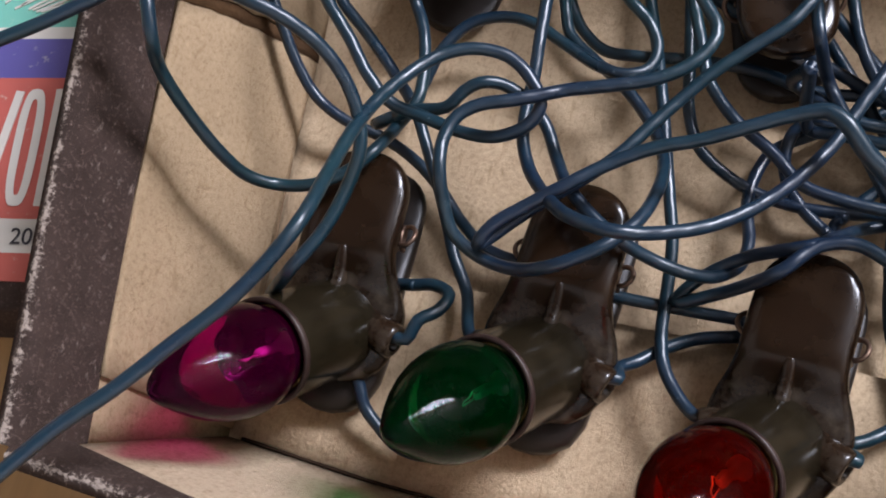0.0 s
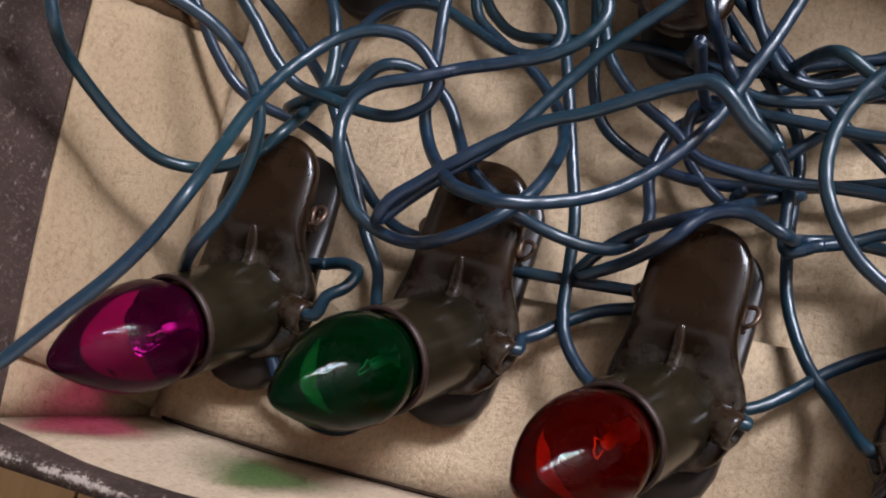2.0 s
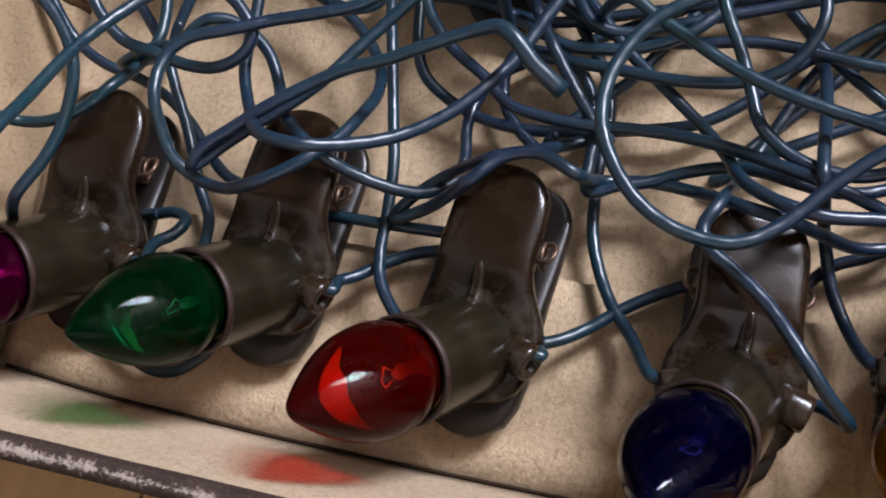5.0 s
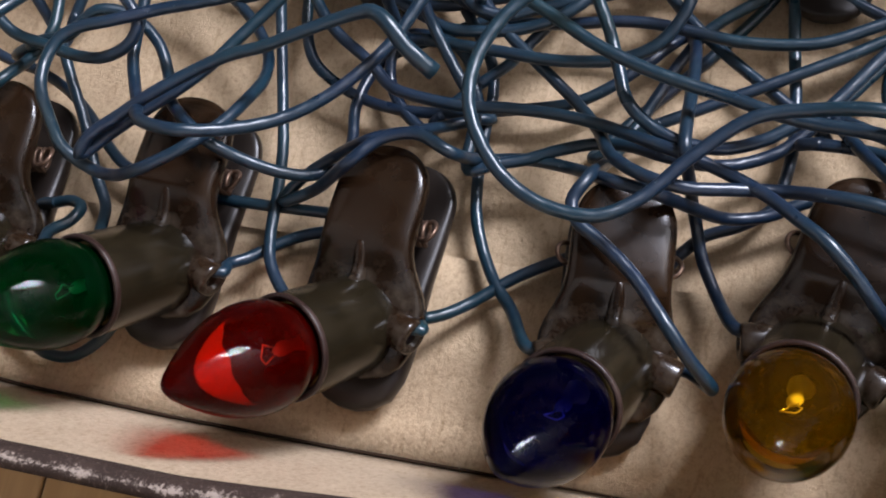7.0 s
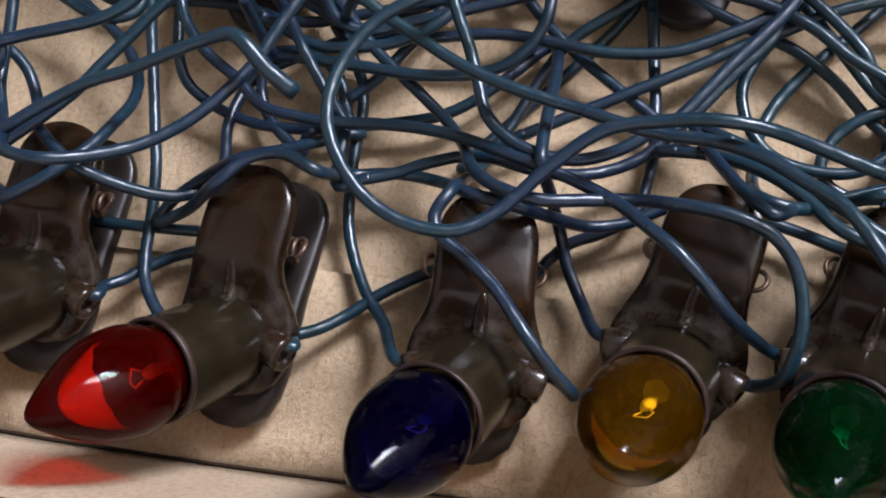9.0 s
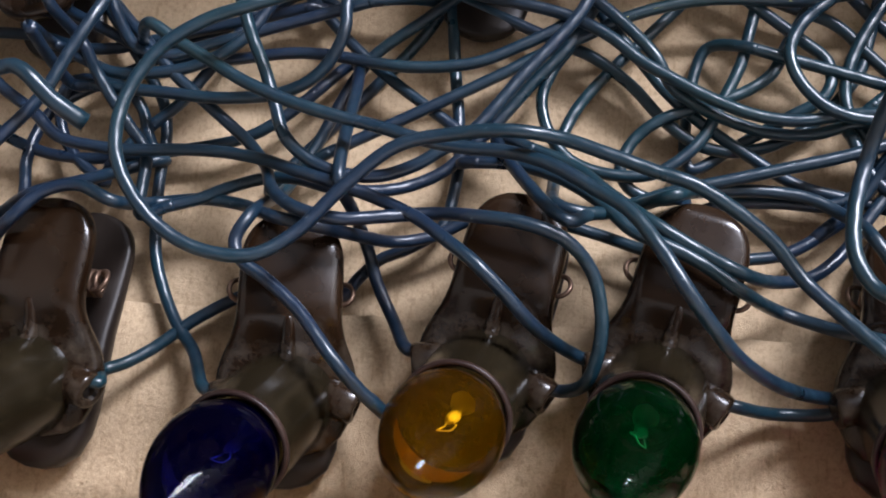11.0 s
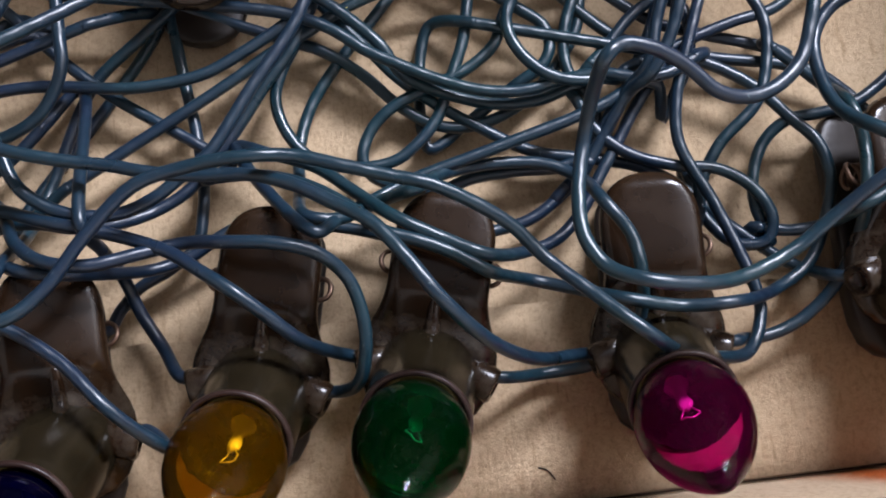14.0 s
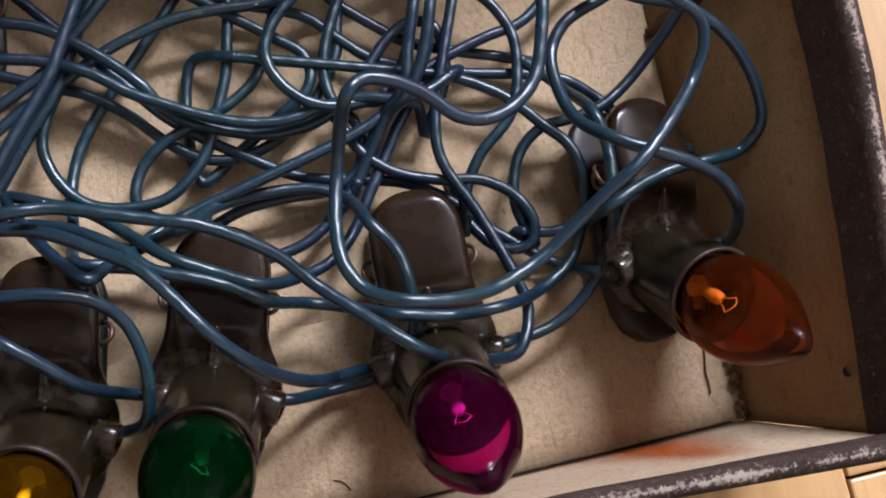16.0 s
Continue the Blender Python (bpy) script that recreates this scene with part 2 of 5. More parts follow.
# ---- helpers for building ----
MM = 0.001


def mesh_of(name, bm, mat, smooth=True):
    bmesh.ops.recalc_face_normals(bm, faces=bm.faces)
    me = bpy.data.meshes.new(name)
    bm.to_mesh(me)
    bm.free()
    me.materials.append(mat)
    for f in me.polygons:
        f.use_smooth = smooth
    return me


def part(name, bm, mat, parent, label="", smooth=True):
    ob = new(name, mesh_of(name, bm, mat, smooth))
    ob.parent = parent
    if label:
        ob["label"] = label
    return ob


def box_into(bm, x0, x1, y0, y1, z0, z1, m=None, bevel=0.0):
    r = bmesh.ops.create_cube(bm, size=1)
    vs = r["verts"]
    for v in vs:
        v.co = Vector((x0 + (v.co.x + 0.5) * (x1 - x0), y0 + (v.co.y + 0.5) * (y1 - y0), z0 + (v.co.z + 0.5) * (z1 - z0)))
    if bevel:
        es = list({e for v in vs for e in v.link_edges})
        r = bmesh.ops.bevel(bm, geom=es, offset=bevel, segments=2, profile=0.5, affect="EDGES")
        vs = r["verts"]
    if m is not None:
        bmesh.ops.transform(bm, matrix=m, verts=vs)
    return vs


def rings(bm, loops, close_a=True, close_b=True):
    """Skins a row of closed loops of points."""
    rows = [[bm.verts.new(p) for p in loop] for loop in loops]
    n = len(rows[0])
    for a, b in zip(rows, rows[1:]):
        for i in range(n):
            bm.faces.new((a[i], a[(i + 1) % n], b[(i + 1) % n], b[i]))
    if close_a:
        bm.faces.new(rows[0][::-1])
    if close_b:
        bm.faces.new(rows[-1])
    return rows


def turned(bm, profile, m, n=40, close_a=False, close_b=False):
    """A body of revolution: profile of (distance along z, radius)."""
    loops = [[m @ Vector((r * math.cos(2 * math.pi * i / n), r * math.sin(2 * math.pi * i / n), s)) for i in range(n)] for s, r in profile]
    return rings(bm, loops, close_a, close_b)


def smooth_line(points, step):
    """A smooth line through the points, in even steps."""
    p = [Vector(q) for q in points]
    p = [2 * p[0] - p[1]] + p + [2 * p[-1] - p[-2]]
    line = []
    for i in range(1, len(p) - 2):
        a, b, c, d = p[i - 1:i + 3]
        n = max(2, int((c - b).length / step))
        t0, t1, t2 = ((a - b).length ** 0.5 + 1e-9), ((b - c).length ** 0.5 + 1e-9), ((c - d).length ** 0.5 + 1e-9)
        for k in range(n):
            u = t1 * k / n
            a1 = a + (b - a) * ((u + t0) / t0)
            a2 = b + (c - b) * (u / t1)
            a3 = c + (d - c) * ((u - t1) / t2)
            b1 = a1 + (a2 - a1) * ((u + t0) / (t0 + t1))
            b2 = a2 + (a3 - a2) * (u / (t1 + t2))
            line.append(b1 + (b2 - b1) * (u / t1))
    return line + [p[-2]]


def tube(bm, line, radius, n=10, strand=None, pitch=0.0045):
    """A round cord along the line. Keeps an even frame, so that it does not twist by itself."""
    radii = radius if isinstance(radius, list) else [radius] * len(line)
    up, loops, phase, run = Vector((0, 0, 1)), [], [], 0.0
    for i, q in enumerate(line):
        way = (line[min(i + 1, len(line) - 1)] - line[max(i - 1, 0)]).normalized()
        up = (up - way * up.dot(way))
        up = up.normalized() if up.length > 1e-5 else way.orthogonal().normalized()
        side = way.cross(up)
        run += (q - line[i - 1]).length if i else 0
        loops.append([q + radii[i] * (up * math.cos(2 * math.pi * k / n) + side * math.sin(2 * math.pi * k / n)) for k in range(n)])
        phase += [run / pitch * 2 * math.pi + 4 * math.pi * min(k, n - k) / n for k in range(n)]
    rings(bm, loops)
    return phase


# ---- the room: parquet floor, walls, ceiling ----
FLOOR_Z = -0.004


def room():
    x0, x1, y0, y1, top, th = -1.5, 1.9, -1.5, 1.3, 2.3, 0.12

    def slab(name, pieces, mat=PLASTER):
        bm = bmesh.new()
        for p in pieces:
            box_into(bm, *p)
        tagged(new(name, mesh_of(name, bm, mat, False)), kind="structure")

    slab("ground", [(x0 - 1, x1 + 1, y0 - 1, y1 + 1, -0.06, FLOOR_Z - 0.004)], DARK_GAP)
    low = FLOOR_Z - 0.004
    slab("wall_south", [(x0, x1, y0 - th, y0, low, top)])
    slab("wall_north", [(x0, 0.76, y1, y1 + th, low, top), (1.74, x1, y1, y1 + th, low, top),
                        (0.76, 1.74, y1, y1 + th, low, 1.32), (0.76, 1.74, y1, y1 + th, 2.08, top)])
    slab("wall_east", [(x1, x1 + th, y0 - th, y1 + th, low, top)])
    slab("wall_west", [(x0 - th, x0, y0 - th, y1 + th, FLOOR_Z - 0.004, top)])
    slab("ceiling", [(x0, x1, y0, y1, top, top + th)], DIM)


room()

# ---- the cardboard box ----
# Inner foot line of the walls and the line of their rims.
DEPTH, HIGH, THICK = 0.160, 0.050, 0.0026
# Unseen back wall: set close and raised high to shade the far floor.
BACK_SHADE_HIGH = 0.098
FOOT = {"front": [(0.0, 0.0), (0.03, -0.0020), (0.065, -0.0026), (0.10, -0.0024), (0.13, -0.0019), (0.25, -0.0004), (0.33, 0.0)],
        "right": [(0.33, 0.0), (0.3305, 0.04), (0.332, 0.085), (0.336, DEPTH)],
        "back": [(0.336, DEPTH), (0.15, DEPTH + 0.002), (-0.016, DEPTH)],
        "left": [(-0.016, DEPTH), (-0.0085, 0.085), (-0.0042, 0.038), (0.0, 0.0)]}
RIM = {"front": [(-0.0160, -0.0150), (0.03, -0.0175), (0.092, -0.0175), (0.18, -0.0105), (0.275, -0.0045), (0.3390, -0.0085)],
       "right": [(0.3390, -0.0085), (0.3460, 0.030), (0.3500, 0.06), (0.357, DEPTH + 0.012)],
       "back": [(0.357, DEPTH + 0.012), (0.15, DEPTH + 0.016), (-0.050, DEPTH + 0.012)],
       "left": [(-0.050, DEPTH + 0.012), (-0.0306, 0.063), (-0.0245, 0.030), (-0.0160, -0.0150)]}


def along(points, n):
    """n + 1 points spread evenly on a line of plan points."""
    d = [0.0]
    for a, b in zip(points, points[1:]):
        d.append(d[-1] + math.dist(a, b))
    return [(float(np.interp(d[-1] * i / n, d, [p[0] for p in points])), float(np.interp(d[-1] * i / n, d, [p[1] for p in points]))) for i in range(n + 1)]


def cardboard_box():
    box = tagged(new("cardboard_box"), "shallow cardboard box with worn dark-brown paper rim, on parquet", "box")
    bm = bmesh.new()
    corners = [(0.0, -0.004), (0.33, -0.004), (0.338, DEPTH + 0.003), (-0.019, DEPTH + 0.003)]
    nx, ny = 60, 36
    grid = [[None] * (ny + 1) for _ in range(nx + 1)]
    for i in range(nx + 1):
        for j in range(ny + 1):
            u, v = i / nx, j / ny
            a = Vector((*corners[0], 0)).lerp(Vector((*corners[1], 0)), u)
            b = Vector((*corners[3], 0)).lerp(Vector((*corners[2], 0)), u)
            q = a.lerp(b, v)
            q.z = 0.0004 * noise.noise(q * 40) - 0.0004
            grid[i][j] = bm.verts.new(q)
    for i in range(nx):
        for j in range(ny):
            bm.faces.new((grid[i][j], grid[i + 1][j], grid[i + 1][j + 1], grid[i][j + 1]))
    r = bmesh.ops.extrude_face_region(bm, geom=bm.faces[:])
    bmesh.ops.translate(bm, vec=(0, 0, -0.003), verts=[v for v in r["geom"] if isinstance(v, bmesh.types.BMVert)])
    part("bottom", bm, BOARD, box)
    # A second sheet lies over the front part of the bottom; its torn edge runs along the box.
    bm = bmesh.new()
    n = 150
    back, front = [], []
    for i in range(n + 1):
        x = 0.0015 + 0.327 * i / n
        y = 0.0400 + 0.0007 * noise.noise(Vector((x * 60, 0, 3))) + 0.0005 * noise.noise(Vector((x * 300, 0, 7)))
        back.append((x, y))
        front.append((x, 0.0007 + float(np.interp(x, [p[0] for p in FOOT["front"]], [p[1] for p in FOOT["front"]]))))
    top = []
    for i in range(n + 1):
        lift = 0.0013 + 0.0004 * noise.noise(Vector((back[i][0] * 35, 1, 1)))
        top.append([bm.verts.new((front[i][0], front[i][1] + (back[i][1] - front[i][1]) * k / 6, 0.0004 + lift * (k / 6) ** 2)) for k in range(7)])
    for a, b in zip(top, top[1:]):
        for k in range(6):
            bm.faces.new((a[k], b[k], b[k + 1], a[k + 1]))
    r = bmesh.ops.extrude_face_region(bm, geom=bm.faces[:])
    bmesh.ops.translate(bm, vec=(0, 0, -0.0007), verts=[v for v in r["geom"] if isinstance(v, bmesh.types.BMVert)])
    part("floor_sheet", bm, BOARD, box, "kraft sheet with a torn long edge")
    for side in ("front", "right", "back", "left"):
        m = 60 if side in ("front", "back") else 40
        lo, hi = along(FOOT[side], m), along(RIM[side], m)
        outward = {"front": Vector((0, -1, 0)), "right": Vector((1, 0, 0)), "back": Vector((0, 1, 0)), "left": Vector((-1, 0, 0))}[side]

        def surface(i, v, off):
            a, b = Vector((*lo[i], 0)), Vector((*hi[i], BACK_SHADE_HIGH if side == "back" else HIGH))
            q = a.lerp(b, v)
            q += outward * (off + 0.0009 * noise.noise(q * 28) * math.sin(math.pi * min(1, v * 1.2)))
            return q

        bm = bmesh.new()
        rows = []
        for i in range(m + 1):
            inner = [surface(i, v / 8, 0.0) for v in range(9)]
            outer = [surface(i, v / 8, THICK) for v in range(9)]
            rows.append(inner + outer[::-1])
        rings(bm, rows)
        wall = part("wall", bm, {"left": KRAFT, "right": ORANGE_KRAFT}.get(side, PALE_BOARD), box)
        # Brown paper wraps the outside, goes over the rim and down the top of the inside.
        bm = bmesh.new()
        rows, edge = [], []
        rag = {"front": 0.70, "right": 0.79, "back": 0.7, "left": 0.70}[side]
        for i in range(m + 1):
            if side == "front":
                rag = 0.76 + 0.17 * min(1, max(0, lo[i][0]) / 0.03) - 0.05 * min(1, max(0, lo[i][0] - 0.25) / 0.08)
            low = rag + 0.012 * noise.noise(Vector((i * 0.35, 5, 2)))
            vs = [low + (1 - low) * k / 7 for k in range(8)]
            inside = [surface(i, v, -0.0005) for v in vs]
            outside = [surface(i, v, THICK + 0.0006) for v in [1, 0.93, 0.8, 0.5, 0.2, 0.0]]
            ridge = (inside[-1] + outside[0]) / 2 + Vector((0, 0, 0.0009))
            rows.append(inside + [ridge] + outside)
            edge.append([0, 0, 0, 0, 0.0, 0.0, 0.0, 0.33, 0.62, 0.28, 0.0, 0, 0, 0, 0])
        layer = bm.verts.layers.float.new("edge")
        vr = [[bm.verts.new(q) for q in row] for row in rows]
        for row, es in zip(vr, edge):
            for v, e in zip(row, es):
                v[layer] = e
        for a, b in zip(vr, vr[1:]):
            for k in range(len(a) - 1):
                bm.faces.new((a[k], b[k], b[k + 1], a[k + 1]))
        part("paper_wrap", bm, WRAP, wall, "dark brown paper, worn white along the edge")
    return box


BOX = cardboard_box()


def on_left_wall(y, v, off):
    """A point of the left wall's inner face, off metres inwards."""
    lo, hi = FOOT["left"][::-1], RIM["left"][::-1]
    a = Vector((float(np.interp(y, [p[1] for p in lo], [p[0] for p in lo])), y, 0))
    c = Vector((float(np.interp(y, [p[1] for p in hi], [p[0] for p in hi])), y, HIGH))
    return a.lerp(c, v) + Vector((off, 0, off * 0.4))


def end_liner():
    """A board liner against the left wall, torn off raggedly at its far end."""
    bm = bmesh.new()
    n, m = 26, 14
    rows, torn = [], []
    for i in range(n + 1):
        v = 0.01 + 0.69 * i / n
        stop = 0.0832 - 0.0143 * v * v + 0.0008 * noise.noise(Vector((v * 9, 4, 4))) + 0.0004 * noise.noise(Vector((v * 50, 4, 4)))
        ys = [0.0015 + (stop - 0.0015) * k / m for k in range(m + 1)]
        bow = [0.0011 + 0.0006 * noise.noise(Vector((v * 5, y * 45, 0))) + 0.0012 * (y / 0.08) ** 3 for y in ys]
        rows.append([on_left_wall(y, v, o) for y, o in zip(ys, bow)] + [on_left_wall(y, v, o - 0.0011) for y, o in zip(ys, bow)][::-1])
        torn.append((on_left_wall(stop, v, bow[-1]), stop, v))
    rings(bm, rows)
    part("end_liner", bm, KRAFT, BOX, "kraft board liner with a torn end")
    # Torn brown board strip, with the gap's shade put into its dark colour.
    bm = bmesh.new()
    rows = []
    for q, y, v in torn:
        w = 0.0034 * (0.8 + 0.5 * abs(noise.noise(Vector((v * 14, 8, 1)))))
        rows.append([q + Vector((0.0002, -0.0002, 0.0002)), q + Vector((-0.0004, w, -0.0002)), q + Vector((-0.0018, w * 0.8, -0.0006)), q + Vector((-0.0012, -0.0002, -0.0005))])
    rings(bm, rows)
    part("torn_edge", bm, TEAR, BOX, "ragged torn cardboard edge, gap shade in its colour")
    bm = bmesh.new()
    rows = []
    for i in range(n + 1):
        v = 0.01 + 0.68 * i / n
        ys = [0.0862 - 0.0143 * v * v + 0.0006 * noise.noise(Vector((v * 12, 1, 9))), 0.12, DEPTH - 0.01]
        rows.append([on_left_wall(y, v, 0.0028) for y in ys] + [on_left_wall(y, v, 0.0005) for y in ys][::-1])
    rings(bm, rows)
    part("far_liner", bm, KRAFT, BOX, "second piece of board liner")


end_liner()


def wall_crease():
    """The torn fold along the foot of the left wall and a dark strip for the gap's shade along the front wall."""
    bm = bmesh.new()
    line = [Vector((0.0009 - 0.105 * y + 0.0006 * noise.noise(Vector((0, y * 90, 2))), y, 0.0007)) for y in np.linspace(0.003, 0.081, 60)]
    rows = [[q + Vector((-0.0005, 0, 0)), q + Vector((0, 0, 0.0006 * (0.4 + abs(noise.noise(q * 400))))), q + Vector((0.0006, 0, 0)), q + Vector((0, 0, -0.0006))] for q in line]
    rings(bm, rows)
    part("torn_fold", bm, TORN, BOX, "cracked paper along the fold")
    # Solid dark strip painted in for the shade of the gap.
    bm = bmesh.new()
    line = []
    for x in np.linspace(0.003, 0.327, 120):
        line.append(Vector((x, float(np.interp(x, [p[0] for p in FOOT["front"]], [p[1] for p in FOOT["front"]])) + 0.0003, 0.00065 + 0.0001 * noise.noise(Vector((x * 80, 0, 0))))))
    rows = []
    for q in line:
        w = 0.00016 + 0.0002 * abs(noise.noise(q * 60)) + (0.00018 if q.x < 0.14 else 0)
        rows.append([q + Vector((0, -w, 0)), q + Vector((0, w, 0)), q + Vector((0, 0, -0.0008))])
    rings(bm, rows)
    part("fold_shade_strip", bm, DARK_GAP, BOX, "dark strip drawn as the shade of the open fold")


wall_crease()


# ---- lamp holders ----
TILT = 58.5
REACH = Vector((0, 0.0213, 0.0249))
PIVOT = Vector((0, 0.010, 0.009))


def axis_of(swing):
    """Pose of the socket's mouth, its axis along z, for a socket that leans by swing degrees to its side."""
    m = Matrix.Translation(REACH) @ Matrix.Rotation(radians(-(90 - TILT)), 4, "X")
    return Matrix.Translation(PIVOT) @ Matrix.Rotation(radians(swing), 4, "Y") @ Matrix.Translation(-PIVOT) @ m


def slab_loft(bm, stations, power=4.0, n=28):
    """Rounded slab along y: stations of (y, half width, bottom, top)."""
    loops = []
    for y, w, lo, hi in stations:
        loop = []
        for k in range(n):
            a = 2 * math.pi * k / n
            c, s = math.cos(a), math.sin(a)
            loop.append(Vector((w * math.copysign(abs(c) ** (2 / power), c), y, (lo + hi) / 2 + (hi - lo) / 2 * math.copysign(abs(s) ** (2 / power), s))) * 1.0)
        loops.append([q * MM for q in loop])
    rings(bm, loops)


def crowned_loft(bm, stations, half=15):
    """Slab along y with a flat underside and rounded shoulders: stations of (y, half width, bottom, top at the sides, rise of the crown)."""
    loops = []
    for y, w, lo, hi, rise in stations:
        over = []
        for k in range(2 * half + 1):
            u = math.sin(math.pi / 2 * (k / half - 1))
            edge = max(0.0, 1 - abs(u) ** 5) ** 0.3
            over.append(Vector((w * u, y, lo + (hi - lo) * (0.25 + 0.75 * edge) + rise * math.cos(u * math.pi / 2) ** 2)) * MM)
        under = [Vector((w * x, y, lo)) * MM for x in (0.93, 0.5, 0.0, -0.5, -0.93)]
        loops.append(over + under)
    rings(bm, loops)


def lamp_holder(swing):
    AXIS = axis_of(swing)
    h = tagged(new("lamp_holder"), "dark brown bakelite clip-on lamp holder lying in the box", "lamp holder", "lamp holders")
    bm = bmesh.new()
    back = [(-22 + 9.4 * (1 - math.cos(a)), 9.6 * math.sin(a) ** 0.8) for a in np.linspace(0.12, math.pi / 2, 12)]
    st = [(y, w, 15.8, 18.6 + 1.4 * min(1, i / 5), 0.0) for i, (y, w) in enumerate(back)]
    st += [(-9, 9.7, 15.4, 20, 0), (-5, 9.7, 15.0, 20, 0), (-3, 9.7, 14.4, 19.75, 0), (-1.4, 9.9, 13.6, 19.1, 0), (0.2, 10.3, 12.4, 18.0, 0.1), (1.8, 10.9, 11.0, 16.7, 0.3),
           (3.4, 11.7, 9.8, 15.3, 0.8), (5, 12.4, 8.8, 14.2, 1.3), (7, 13.0, 7.9, 13.2, 1.8), (9.5, 13.2, 7.3, 12.6, 2.0), (12.5, 12.9, 7.0, 12.0, 1.6), (15.5, 12.0, 6.9, 11.2, 1.0),
           (18.2, 10.6, 6.9, 9.8, 0.6), (20.8, 8.0, 7.1, 9.2, 0), (22.0, 4.0, 7.4, 9.0, 0)]
    crowned_loft(bm, st)
    part("body", bm, BAKELITE, h)
    bm = bmesh.new()
    rows = []
    for y, w, z in ((-2.4, 0.7, 19.3), (-1.5, 0.95, 19.55), (0.4, 1.05, 18.9), (2.4, 1.1, 17.9), (4.5, 1.15, 17.4), (7.0, 1.2, 18.6)):
        rows.append([Vector(q) * MM for q in ((-w - 1.5, y, 13.0), (-w - 0.2, y, z - 0.9), (-w * 0.55, y, z - 0.15), (w * 0.55, y, z - 0.15), (w + 0.2, y, z - 0.9), (w + 1.5, y, 13.0))])
    rings(bm, rows)
    part("rib", bm, BAKELITE, h)
    bm = bmesh.new()
    turned(bm, [(s * MM, r * MM) for s, r in ((-25, 2.0), (-24.7, 6.0), (-24, 8.0), (-22.8, 9.1), (-21, 9.6), (-10, 9.8), (1.2, 9.95), (2.3, 9.98))], AXIS, 44, True, False)
    socket = part("socket", bm, OLIVE, h)
    bm = bmesh.new()
    turned(bm, [(s * MM, r * MM) for s, r in ((2.2, 9.95), (2.5, 10.1), (3.2, 10.1), (3.45, 9.95), (3.5, 9.35), (3.1, 9.05), (-12, 8.7))], AXIS, 44)
    part("rim", bm, RIM_BROWN, socket, "chipped reddish rim")
    bm = bmesh.new()
    turned(bm, [(-12 * MM, 8.6 * MM), (-12.2 * MM, 0.2 * MM)], AXIS, 30, False, True)
    part("socket_base", bm, BLACK, socket)
    bm = bmesh.new()
    turned(bm, [(s * MM, r * MM) for s, r in ((-9, 7.4), (0.2, 7.6), (0.6, 8.3), (1.0, 8.25), (1.0, 7.4), (-9, 6.8))], AXIS, 30)
    part("contact_ring", bm, BRASS, socket, "dull brass thread ring")
    for s in (-1, 1):
        bm = bmesh.new()
        m = Matrix.Translation(Vector((s * 9.9, 11.9, 11.4)) * MM) @ Matrix.Rotation(radians(s * 84), 4, "Y") @ Matrix.Rotation(radians(-20), 4, "X")
        loops = []
        for z, r in ((-3.0, 3.4), (-0.5, 3.6), (1.6, 3.6), (2.8, 3.5), (3.3, 3.35), (3.55, 3.05), (3.6, 2.7), (3.6, 2.0), (3.5, 1.75), (1.5, 1.6)):
            p = 2.3
            ring = []
            for k in range(32):
                c, q = math.cos(2 * math.pi * k / 32), math.sin(2 * math.pi * k / 32)
                ring.append(m @ (Vector((r * math.copysign(abs(c) ** (2 / p), c), r * math.copysign(abs(q) ** (2 / p), q), z)) * MM))
            loops.append(ring)
        rings(bm, loops)
        part("cord_lug", bm, BAKELITE, h)
    bm = bmesh.new()
    st = [(-24 + 9 * (1 - math.cos(a)), 9.4 * max(0.12, math.sin(a)) ** 0.75, 0.9, 4.6) for a in np.linspace(0.06, math.pi / 2, 8)]
    st += [(-8, 9.6, 0.8, 5.2), (0, 9.6, 0.6, 6.0), (8, 10, 0.4, 6.6), (15, 10.4, 0.3, 6.8), (20, 10.0, 0.3, 6.6), (24, 8.4, 0.4, 6.0), (26.6, 5.2, 0.8, 5.0), (27.6, 2.0, 1.5, 4.0)]
    slab_loft(bm, st)
    part("lower_jaw", bm, JAW_BROWN, h)
    bm = bmesh.new()
    line = [Vector((x, -8 + 2.3 * math.cos(x * 4.2), 10.3 + 2.3 * math.sin(x * 4.2))) * MM for x in np.linspace(-9.0, 9.0, 160)]
    tube(bm, line, 0.55 * MM, 6)
    for s in (-1, 1):
        tube(bm, [Vector((s * (9.6 + 2.0 * math.sin(a)), -8 + 2.2 * math.cos(a), 12.5 + 1.4 * math.sin(a + 0.6))) * MM for a in np.linspace(-0.6, 3.9, 26)], 0.5 * MM, 6)
    part("spring", bm, STEEL, h, "rusty coiled clip spring")
    return h


BULB = [(-7, 5.4), (-3.5, 5.6), (-1.5, 6.2), (0.5, 7.4), (3, 8.9), (6, 9.9), (8.5, 10.25), (11.5, 10.1), (15, 9.45), (18, 8.45), (21, 7.1), (23.5, 5.75), (25.7, 4.45), (27.4, 3.35), (28.7, 2.45), (29.6, 1.6), (30.2, 0.8), (30.4, 0.3)]


def bulb_radius(s):
    return float(np.interp(s, [p[0] for p in BULB], [p[1] for p in BULB]))


